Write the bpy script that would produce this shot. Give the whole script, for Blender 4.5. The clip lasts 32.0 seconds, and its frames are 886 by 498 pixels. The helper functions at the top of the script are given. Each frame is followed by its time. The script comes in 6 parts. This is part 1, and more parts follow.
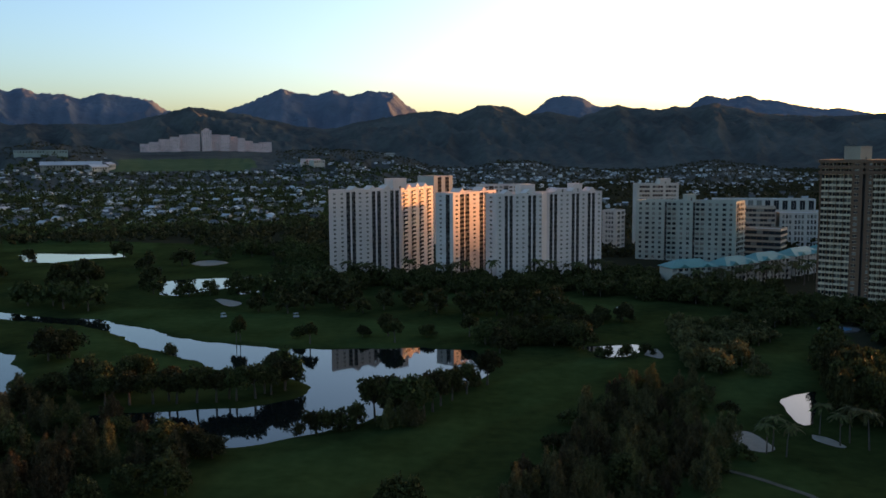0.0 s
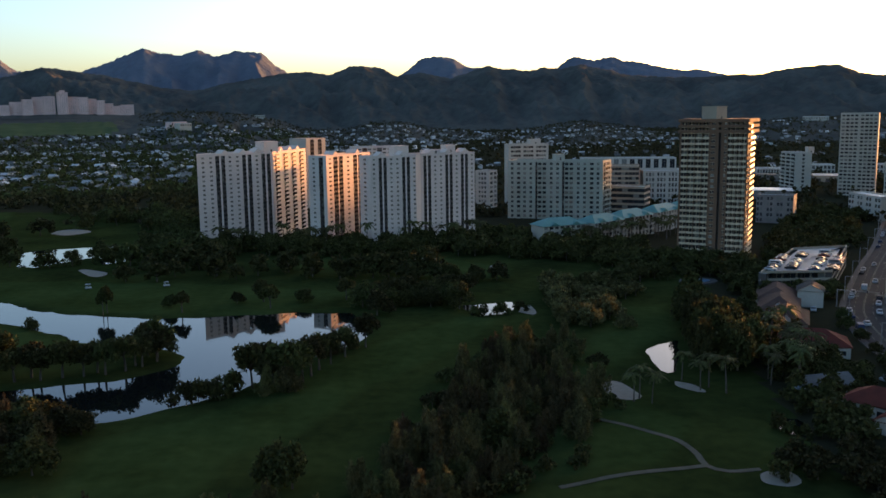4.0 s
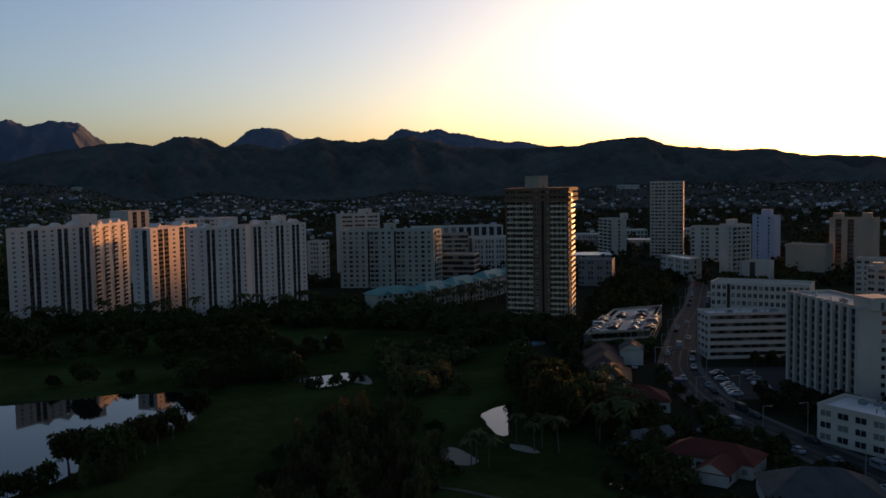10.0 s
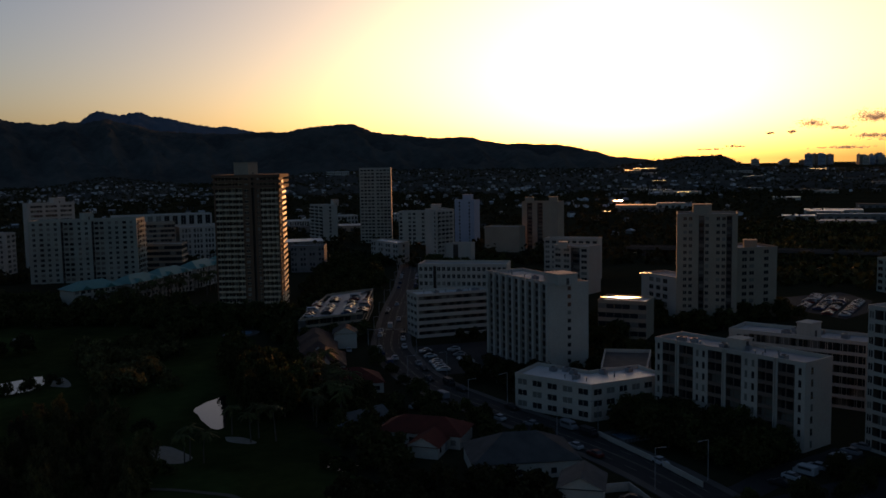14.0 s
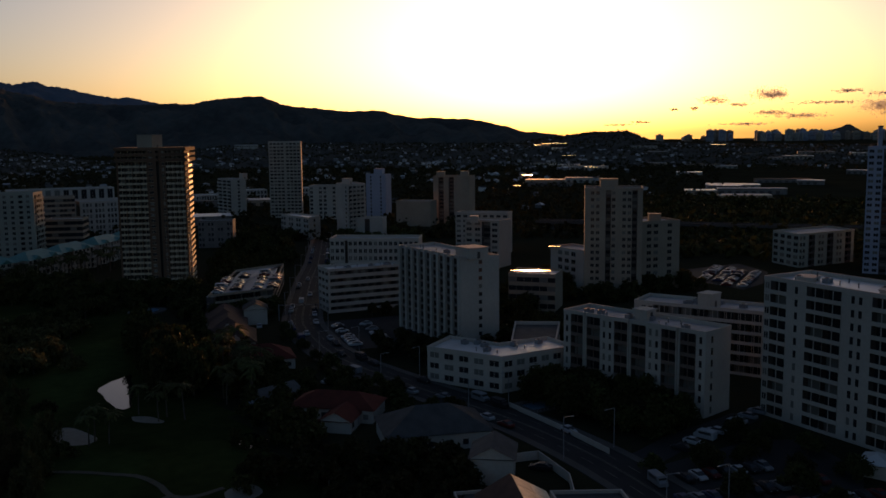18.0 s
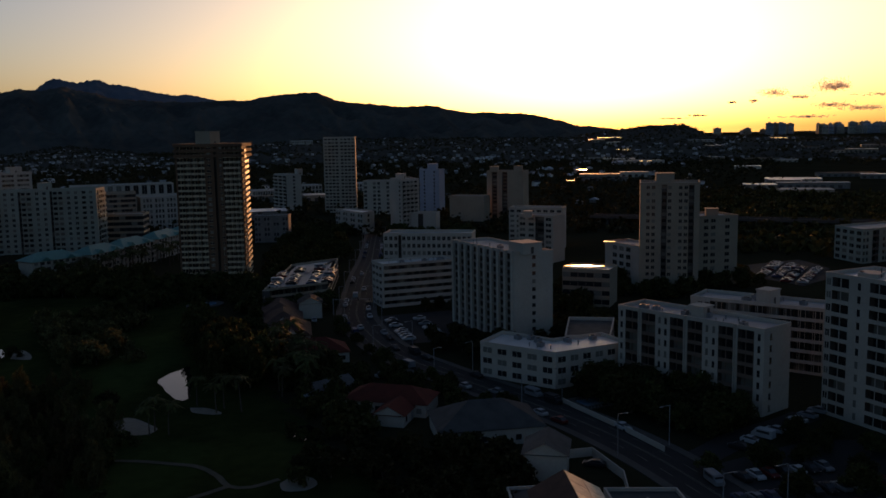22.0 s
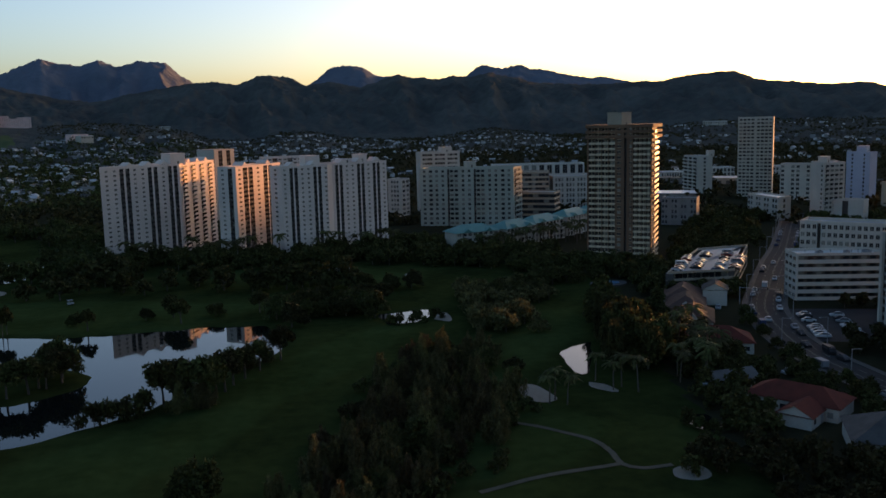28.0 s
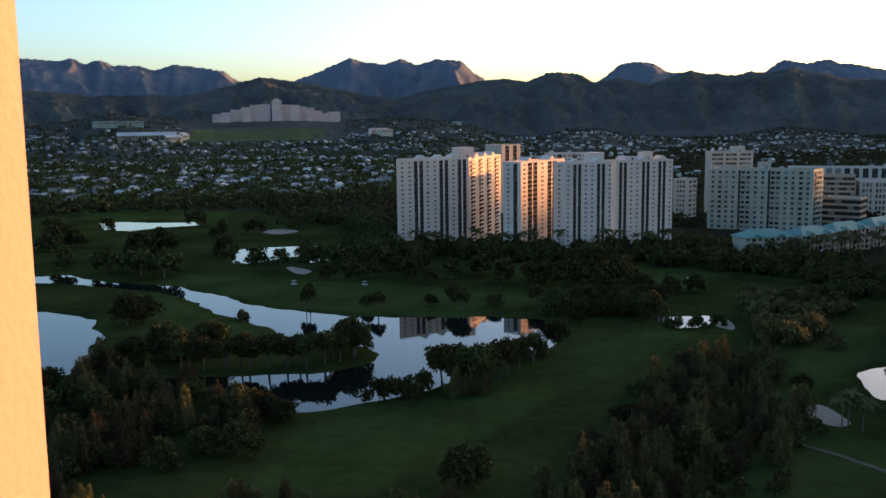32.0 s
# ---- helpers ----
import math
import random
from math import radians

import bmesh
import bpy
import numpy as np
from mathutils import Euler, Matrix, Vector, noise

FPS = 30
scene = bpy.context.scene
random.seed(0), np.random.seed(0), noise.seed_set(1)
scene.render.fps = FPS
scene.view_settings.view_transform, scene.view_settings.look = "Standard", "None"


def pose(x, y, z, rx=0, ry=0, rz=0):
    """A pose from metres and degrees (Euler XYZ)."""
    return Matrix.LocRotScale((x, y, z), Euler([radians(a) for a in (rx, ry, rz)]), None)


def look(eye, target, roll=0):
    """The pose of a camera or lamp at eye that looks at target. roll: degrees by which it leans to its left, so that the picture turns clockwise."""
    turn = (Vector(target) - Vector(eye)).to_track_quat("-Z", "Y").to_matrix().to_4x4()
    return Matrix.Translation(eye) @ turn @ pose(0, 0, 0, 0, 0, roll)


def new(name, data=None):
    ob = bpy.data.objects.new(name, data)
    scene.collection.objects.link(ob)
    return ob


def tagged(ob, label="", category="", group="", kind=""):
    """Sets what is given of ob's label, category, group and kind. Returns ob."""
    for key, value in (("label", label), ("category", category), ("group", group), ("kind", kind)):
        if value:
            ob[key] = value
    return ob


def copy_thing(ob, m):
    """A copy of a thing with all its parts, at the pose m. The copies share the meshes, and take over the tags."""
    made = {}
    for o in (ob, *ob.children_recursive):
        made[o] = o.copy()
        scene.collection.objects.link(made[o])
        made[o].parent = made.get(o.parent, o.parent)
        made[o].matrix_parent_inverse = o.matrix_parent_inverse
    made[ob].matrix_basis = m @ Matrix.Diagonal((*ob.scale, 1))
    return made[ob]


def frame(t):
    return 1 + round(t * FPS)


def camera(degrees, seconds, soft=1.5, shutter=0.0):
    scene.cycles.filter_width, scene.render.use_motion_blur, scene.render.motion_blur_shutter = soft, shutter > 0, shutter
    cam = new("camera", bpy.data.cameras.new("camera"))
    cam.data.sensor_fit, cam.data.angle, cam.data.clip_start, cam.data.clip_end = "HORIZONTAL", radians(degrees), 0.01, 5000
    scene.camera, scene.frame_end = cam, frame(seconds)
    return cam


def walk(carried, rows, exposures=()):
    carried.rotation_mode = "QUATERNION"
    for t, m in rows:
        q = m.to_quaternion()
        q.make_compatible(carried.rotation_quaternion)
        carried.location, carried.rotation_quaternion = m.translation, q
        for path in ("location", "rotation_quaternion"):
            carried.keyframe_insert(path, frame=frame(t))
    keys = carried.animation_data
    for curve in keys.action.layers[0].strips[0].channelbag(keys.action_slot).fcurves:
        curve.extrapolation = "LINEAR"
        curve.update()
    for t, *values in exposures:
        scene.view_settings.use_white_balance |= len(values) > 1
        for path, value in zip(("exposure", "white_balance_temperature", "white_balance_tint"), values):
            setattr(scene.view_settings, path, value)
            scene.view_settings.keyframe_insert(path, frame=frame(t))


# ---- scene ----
# ---- camera ----
CAM_H = 64.5                      # eye above the golf course, metres
cam = camera(52.74, 32.0, soft=1.6)
PATH = [
    (0.0, 0.00, -6.07, 0.38),
    (0.5, -0.58, -5.58, 0.08),
    (1.0, -1.20, -5.90, 0.19),
    (1.5, -1.88, -6.69, 0.10),
    (2.0, -2.87, -7.55, 0.29),
    (2.5, -2.98, -8.80, 0.24),
    (3.0, -4.52, -9.27, 0.66),
    (3.5, -6.42, -9.03, 0.78),
    (5.5, -13.05, -7.38, 0.55),
    (6.0, -14.95, -7.20, 0.62),
    (6.5, -16.37, -6.39, 0.78),
    (7.0, -18.01, -5.96, 0.76),
    (7.5, -18.79, -5.63, 0.99),
    (8.0, -18.86, -5.35, 1.16),
    (8.5, -18.54, -4.99, 1.28),
    (9.0, -17.29, -4.29, 1.19),
    (9.5, -17.02, -4.06, 0.87),
    (10.0, -18.84, -4.28, 1.04),
    (10.5, -22.54, -4.71, 0.97),
    (11.0, -25.64, -4.82, 1.02),
    (11.5, -28.82, -4.99, 1.12),
    (12.0, -31.30, -5.06, 1.09),
    (12.5, -33.70, -5.31, 1.02),
    (13.0, -34.98, -5.47, 0.92),
    (13.5, -35.98, -5.29, 0.91),
    (14.0, -37.20, -5.46, 0.96),
    (14.5, -38.33, -5.76, 1.23),
    (15.0, -40.24, -6.17, 1.25),
    (15.5, -41.08, -6.45, 1.04),
    (17.5, -42.32, -7.38, 0.45),
    (18.0, -42.85, -7.18, 0.60),
    (18.5, -43.66, -7.47, 0.90),
    (19.0, -44.19, -8.10, 1.02),
    (19.5, -43.68, -8.18, 1.04),
    (20.0, -43.36, -8.23, 1.31),
    (20.5, -42.69, -7.98, 1.26),
    (21.0, -42.33, -7.78, 1.33),
    (21.5, -41.30, -7.51, 1.19),
    (22.0, -39.45, -7.46, 0.93),
    (22.5, -38.01, -7.58, 0.70),
    (23.0, -35.76, -7.57, 0.78),
    (23.5, -33.58, -7.82, 0.69),
    (24.0, -31.52, -7.86, 0.73),
    (24.5, -29.06, -7.93, 1.21),
    (25.0, -27.47, -7.82, 1.10),
    (25.5, -25.02, -7.80, 1.32),
    (27.5, -15.99, -7.92, 1.41),
    (28.0, -13.74, -8.14, 1.39),
    (28.5, -12.46, -8.28, 1.10),
    (29.0, -9.90, -8.61, 1.06),
    (29.5, -7.89, -8.13, 0.62),
    (30.0, -4.93, -8.24, 0.28),
    (30.5, -2.48, -8.54, 0.52),
    (31.0, -0.09, -8.29, 0.93),
    (31.5, 2.96, -8.06, 1.01),
    (32.0, 4.30, -8.01, 0.75),
]
EXPOSURES = [(0.0, 1.15), (2.0, 1.05), (3.0, 1.3), (6.0, 1.4), (7.0, 1.25), (8.0, 0.4), (9.0, 0.0), (10.5, -0.25), (12.0, -0.9), (14.0, -1.1),
             (18.0, -1.05), (20.0, -1.0), (23.0, -0.9), (25.5, -0.25), (28.0, 0.65), (30.0, 1.1), (31.0, 1.45), (32.0, 1.5)]
# white balance: the picture warms as the low sun comes into view
TINTS = [(8000, 12), (8000, 12), (8100, 13), (8200, 14), (8200, 15), (8000, 16), (7800, 16), (7800, 17), (7800, 18), (7800, 18),
         (7900, 20), (7900, 20), (7800, 18), (7900, 17), (7900, 15), (8000, 12), (8000, 12), (8000, 12)]
walk(cam, [(t, pose(0.0, 0.0, CAM_H, 90 + p, r, a)) for t, a, p, r in PATH],
     exposures=[(t, e + 1.6, k, m) for (t, e), (k, m) in zip(EXPOSURES, TINTS)])

# ---- world and sun ----
SUN_AZ, SUN_EL = 48.5, 1.9        # degrees, clockwise from +y, and above the level
world = bpy.data.worlds.new("sky")
scene.world = world
world.use_nodes = True
wn, wl = world.node_tree.nodes, world.node_tree.links
sky = wn.new("ShaderNodeTexSky")
sky.sky_type = "NISHITA"
sky.sun_disc = False
sky.sun_elevation = radians(SUN_EL)
sky.sun_rotation = radians(SUN_AZ)
sky.altitude = 60
sky.air_density, sky.dust_density, sky.ozone_density = 0.65, 2.5, 2.35
wn["Background"].inputs["Strength"].default_value = 0.15
wl.new(sky.outputs[0], wn["Background"].inputs["Color"])
sun = new("sun", bpy.data.lights.new("sun", "SUN"))
sun.data.energy, sun.data.angle, sun.data.color = 1.6, radians(0.5), (1.0, 0.46, 0.18)
sun_dir = Vector((math.sin(radians(SUN_AZ)) * math.cos(radians(SUN_EL)), math.cos(radians(SUN_AZ)) * math.cos(radians(SUN_EL)), math.sin(radians(SUN_EL))))
sun.matrix_world = look((0, 0, 300), Vector((0, 0, 300)) - sun_dir)

# ---- materials ----
def mat(name, col, rough=0.8, col2=None, scale=0.3, fine=4.0, bump=0.15, spec=0.3, metal=0.0, island=0.0, obj=0.0, trans=0.0, bdist=0.1, sharp=0.25, mown=None):
    """A worn surface: two colours mixed by coarse and fine noise, with fine relief. island/obj: brightness change piece by piece."""
    m = bpy.data.materials.new(name)
    m.use_nodes = True
    n, l = m.node_tree.nodes, m.node_tree.links
    p = n["Principled BSDF"]
    p.inputs["Roughness"].default_value = rough
    p.inputs["Metallic"].default_value = metal
    p.inputs["Specular IOR Level"].default_value = spec
    if col2 is None:
        col2 = tuple(c * 0.72 for c in col)
    geo = n.new("ShaderNodeNewGeometry")
    big, small, mix = n.new("ShaderNodeTexNoise"), n.new("ShaderNodeTexNoise"), n.new("ShaderNodeMix")
    big.inputs["Scale"].default_value, small.inputs["Scale"].default_value = scale, fine
    big.inputs["Detail"].default_value = 6
    small.inputs["Detail"].default_value = 4
    l.new(geo.outputs["Position"], big.inputs["Vector"])
    l.new(geo.outputs["Position"], small.inputs["Vector"])
    add = n.new("ShaderNodeMath")
    add.operation = "MULTIPLY_ADD"
    l.new(small.outputs[0], add.inputs[0])
    add.inputs[1].default_value = 0.5
    l.new(big.outputs[0], add.inputs[2])
    ramp = n.new("ShaderNodeMapRange")
    ramp.inputs["From Min"].default_value, ramp.inputs["From Max"].default_value = 0.75 - sharp, 0.75 + sharp
    l.new(add.outputs[0], ramp.inputs["Value"])
    mix.data_type = "RGBA"
    mix.inputs["A"].default_value, mix.inputs["B"].default_value = (*col, 1), (*col2, 1)
    l.new(ramp.outputs[0], mix.inputs["Factor"])
    out = mix.outputs["Result"]
    if mown:               # a paler sward where the ground sheet carries the mown share
        att, mm, soft_edge = n.new("ShaderNodeAttribute"), n.new("ShaderNodeMix"), n.new("ShaderNodeMapRange")
        att.attribute_name = "mown"
        mm.data_type = "RGBA"
        tone = n.new("ShaderNodeMix")
        tone.data_type = "RGBA"
        tone.inputs["A"].default_value, tone.inputs["B"].default_value = (*(c * 1.35 for c in mown), 1), (*(c * 0.68 for c in mown), 1)
        l.new(ramp.outputs[0], tone.inputs["Factor"])
        l.new(tone.outputs["Result"], mm.inputs["B"])
        wob = n.new("ShaderNodeMath")
        wob.operation = "MULTIPLY_ADD"
        l.new(big.outputs[0], wob.inputs[0])
        wob.inputs[1].default_value = 0.5
        l.new(att.outputs["Fac"], wob.inputs[2])
        soft_edge.inputs["From Min"].default_value, soft_edge.inputs["From Max"].default_value = 0.6, 1.05
        l.new(wob.outputs[0], soft_edge.inputs["Value"])
        l.new(soft_edge.outputs[0], mm.inputs["Factor"])
        l.new(out, mm.inputs["A"])
        out = mm.outputs["Result"]
    for amount, socket in ((island, "Random Per Island"), (obj, "Random")):
        if amount:
            src = geo if socket == "Random Per Island" else n.new("ShaderNodeObjectInfo")
            val, hsv = n.new("ShaderNodeMapRange"), n.new("ShaderNodeHueSaturation")
            val.inputs["To Min"].default_value, val.inputs["To Max"].default_value = 1 - amount, 1 + amount
            l.new(src.outputs[socket], val.inputs["Value"])
            l.new(val.outputs[0], hsv.inputs["Value"])
            l.new(out, hsv.inputs["Color"])
            if trans and socket == "Random":      # some crowns browner, some greener
                hue = n.new("ShaderNodeMapRange")
                hue.inputs["To Min"].default_value, hue.inputs["To Max"].default_value = 0.455, 0.53
                l.new(src.outputs[socket], hue.inputs["Value"])
                l.new(hue.outputs[0], hsv.inputs["Hue"])
            out = hsv.outputs[0]
    l.new(out, p.inputs["Base Color"])
    if bump:
        b = n.new("ShaderNodeBump")
        b.inputs["Strength"].default_value = bump
        b.inputs["Distance"].default_value = bdist
        l.new(small.outputs[0], b.inputs["Height"])
        l.new(b.outputs[0], p.inputs["Normal"])
    if trans:
        t, s = n.new("ShaderNodeBsdfTranslucent"), n.new("ShaderNodeMixShader")
        l.new(out, t.inputs["Color"])
        s.inputs[0].default_value = trans
        l.new(p.outputs[0], s.inputs[1])
        l.new(t.outputs[0], s.inputs[2])
        l.new(s.outputs[0], n["Material Output"].inputs["Surface"])
    return m


def glass_mat(name, dark, pale, share, rough=0.12):
    """Window glass seen from outside: dark, with pale blinds behind some of the panes."""
    m = bpy.data.materials.new(name)
    m.use_nodes = True
    n, l = m.node_tree.nodes, m.node_tree.links
    p = n["Principled BSDF"]
    p.inputs["Roughness"].default_value = rough
    info, gt, mix = n.new("ShaderNodeObjectInfo"), n.new("ShaderNodeMath"), n.new("ShaderNodeMix")
    geo, addm, fr = n.new("ShaderNodeNewGeometry"), n.new("ShaderNodeMath"), n.new("ShaderNodeMath")
    l.new(info.outputs["Random"], addm.inputs[0])
    l.new(geo.outputs["Random Per Island"], addm.inputs[1])
    fr.operation = "FRACT"
    l.new(addm.outputs[0], fr.inputs[0])
    gt.operation = "LESS_THAN"
    gt.inputs[1].default_value = share
    l.new(fr.outputs[0], gt.inputs[0])
    mix.data_type = "RGBA"
    mix.inputs["A"].default_value, mix.inputs["B"].default_value = (*dark, 1), (*pale, 1)
    l.new(gt.outputs[0], mix.inputs["Factor"])
    l.new(mix.outputs["Result"], p.inputs["Base Color"])
    return m


M_WHITE = mat("white_stucco", (0.45, 0.395, 0.33), 0.9, (0.34, 0.30, 0.25), 0.08, 1.5, 0.1)
M_CREAM = mat("cream_stucco", (0.44, 0.385, 0.31), 0.9, (0.34, 0.295, 0.24), 0.08, 1.5, 0.1)
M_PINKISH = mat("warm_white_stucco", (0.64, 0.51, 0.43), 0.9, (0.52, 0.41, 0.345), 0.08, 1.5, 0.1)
M_BROWN = mat("brown_concrete", (0.17, 0.088, 0.050), 0.9, (0.12, 0.062, 0.038), 0.1, 1.5, 0.1)
M_TAN = mat("tan_concrete", (0.34, 0.265, 0.19), 0.9, (0.26, 0.20, 0.145), 0.1, 1.5, 0.1)
M_GREYB = mat("grey_blue_paint", (0.31, 0.34, 0.40), 0.8, (0.25, 0.275, 0.32), 0.1, 1.5, 0.1)
M_SAGE = mat("pale_green_paint", (0.31, 0.33, 0.27), 0.9, (0.24, 0.255, 0.21), 0.1, 1.5, 0.1)
# hospital's coral, raised in tone to paint in its aerial haze
M_PINK = mat("hazed_coral_stucco", (0.80, 0.50, 0.43), 0.9, (0.58, 0.37, 0.32), 0.05, 1.0, 0.1)
M_ROOF = mat("pale_roof_gravel", (0.34, 0.33, 0.32), 0.7, (0.24, 0.23, 0.22), 0.15, 3.0, 0.3)
M_ROOFW = mat("white_roof_coating", (0.55, 0.54, 0.52), 0.45, (0.40, 0.39, 0.37), 0.15, 3.0, 0.2, 0.5)
M_TEAL = mat("teal_metal_roof", (0.065, 0.215, 0.185), 0.6, (0.045, 0.155, 0.135), 0.2, 3.0, 0.1, 0.3)
M_RED = mat("red_roof_shingle", (0.14, 0.034, 0.024), 0.9, (0.09, 0.026, 0.02), 0.4, 5.0, 0.4, 0.05, island=0.2)
M_RUST = mat("rust_brown_roof", (0.10, 0.055, 0.042), 0.85, (0.06, 0.036, 0.03), 0.4, 5.0, 0.4, 0.05, obj=0.2)
M_GREYR = mat("grey_roof_shingle", (0.09, 0.085, 0.08), 0.9, (0.055, 0.054, 0.052), 0.4, 5.0, 0.4, 0.05, obj=0.4)
M_GLASS = glass_mat("window_glass", (0.018, 0.020, 0.024), (0.16, 0.15, 0.13), 0.25)
# dark brown put on recess faces for shade; also on doors and fittings
M_VOID = mat("recess_shade_and_dark_paint", (0.085, 0.070, 0.062), 0.9)
M_HOUSEW = mat("weathered_house_paint", (0.46, 0.44, 0.41), 0.9, (0.26, 0.25, 0.24), 0.02, 1.0, 0, 0.1, island=0.8)
M_HOUSER = mat("weathered_roofs", (0.10, 0.095, 0.09), 0.8, (0.045, 0.045, 0.044), 0.02, 1.0, 0, island=0.6)
M_HOUSEP = mat("pale_roofs", (0.44, 0.43, 0.42), 0.7, (0.24, 0.235, 0.23), 0.02, 1.0, 0, 0.2, island=0.7)
M_METAL = mat("painted_metal", (0.20, 0.20, 0.205), 0.5, None, 0.5, 6.0, 0.05, 0.5)
M_GRASS = mat("golf_grass", (0.036, 0.047, 0.014), 1.0, (0.014, 0.020, 0.007), 0.035, 0.3, 0.5, 0.0, sharp=0.22, mown=(0.030, 0.045, 0.014))
M_ROUGH = mat("rough_grass_and_soil", (0.034, 0.032, 0.018), 1.0, (0.022, 0.020, 0.012), 0.02, 0.5, 0.8, 0.0)
M_SAND = mat("bunker_sand", (0.24, 0.20, 0.155), 1.0, (0.17, 0.145, 0.112), 0.5, 6.0, 0.4)
M_ASPH = mat("asphalt", (0.036, 0.035, 0.034), 0.95, (0.026, 0.025, 0.025), 0.2, 4.0, 0.3, 0.1)
M_CONC = mat("concrete_paving", (0.085, 0.078, 0.07), 0.95, (0.06, 0.055, 0.05), 0.2, 4.0, 0.3, 0.15)
M_PATH = mat("worn_path_concrete", (0.085, 0.080, 0.060), 0.95, (0.05, 0.052, 0.036), 0.3, 4.0, 0.3, 0.1)
M_LINE = mat("road_paint", (0.13, 0.125, 0.10), 0.9)
M_LEAF = mat("dark_foliage", (0.052, 0.052, 0.016), 0.8, (0.032, 0.033, 0.010), 0.3, 2.0, 0, 0.08, island=0.5, obj=0.3, trans=0.12)
M_LEAFO = mat("olive_foliage", (0.092, 0.078, 0.030), 0.8, (0.056, 0.048, 0.020), 0.3, 2.0, 0, 0.08, island=0.5, obj=0.3, trans=0.15)
M_PALM = mat("palm_fronds", (0.070, 0.072, 0.022), 0.7, (0.045, 0.045, 0.016), 0.5, 2.0, 0, 0.08, island=0.4, obj=0.2, trans=0.2)
M_BARK = mat("bark", (0.10, 0.075, 0.055), 0.95, (0.06, 0.045, 0.035), 1.0, 8.0, 0.6)
# hill tones raised to stand in for haze glow; foothill matched to them
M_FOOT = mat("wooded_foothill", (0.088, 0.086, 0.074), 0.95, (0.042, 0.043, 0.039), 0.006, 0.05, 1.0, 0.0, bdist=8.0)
M_HILL = mat("hazed_forest_hillside", (0.098, 0.096, 0.084), 0.95, (0.046, 0.047, 0.044), 0.004, 0.03, 1.0, 0.0, bdist=12.0)
# the paler, bluish base colour paints aerial haze into the far ridge
M_PEAK = mat("hazed_mountain_forest_rock", (0.125, 0.140, 0.165), 0.95, (0.088, 0.100, 0.122), 0.003, 0.02, 1.0, 0.0, bdist=15.0)
M_LAWN = mat("mown_hillside", (0.085, 0.105, 0.050), 1.0, (0.055, 0.07, 0.034), 0.008, 0.05, 0, 0.0)
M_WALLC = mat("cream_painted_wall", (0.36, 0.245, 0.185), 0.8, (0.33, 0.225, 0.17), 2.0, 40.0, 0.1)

def water_mat():
    m = bpy.data.materials.new("pond_water")
    m.use_nodes = True
    n, l = m.node_tree.nodes, m.node_tree.links
    p = n["Principled BSDF"]
    p.inputs["Base Color"].default_value = (0.004, 0.006, 0.006, 1)
    p.inputs["Roughness"].default_value = 0.03
    p.inputs["IOR"].default_value = 1.33
    geo, no, b = n.new("ShaderNodeNewGeometry"), n.new("ShaderNodeTexNoise"), n.new("ShaderNodeBump")
    no.inputs["Scale"].default_value = 0.6
    l.new(geo.outputs["Position"], no.inputs["Vector"])
    b.inputs["Strength"].default_value, b.inputs["Distance"].default_value = 0.02, 0.02
    l.new(no.outputs[0], b.inputs["Height"])
    l.new(b.outputs[0], p.inputs["Normal"])
    return m


M_WATER = water_mat()

# ---- building blocks ----
def obj(name, verts, faces, mats, mids=None, smooth=False):
    """One mesh object from numbers; mats: a material or a list, mids: each face's material."""
    me = bpy.data.meshes.new(name)
    me.from_pydata([tuple(v) for v in verts], [], [tuple(f) for f in faces])
    for m in (mats if isinstance(mats, (list, tuple)) else [mats]):
        me.materials.append(m)
    if mids is not None:
        me.polygons.foreach_set("material_index", np.asarray(mids, dtype=np.int32))
    if smooth:
        me.polygons.foreach_set("use_smooth", np.ones(len(me.polygons), dtype=bool))
    me.update()
    return new(name, me)


def under(ob, parent):
    ob.parent = parent
    return ob


def spot(name, x, y, z=0.0, turn=0.0):
    e = new(name)
    e.matrix_world = pose(x, y, z, 0, 0, turn)
    e.empty_display_size = 1.0
    return e


BOX_F = ((0, 3, 2, 1), (4, 5, 6, 7), (0, 1, 5, 4), (1, 2, 6, 5), (2, 3, 7, 6), (3, 0, 4, 7))


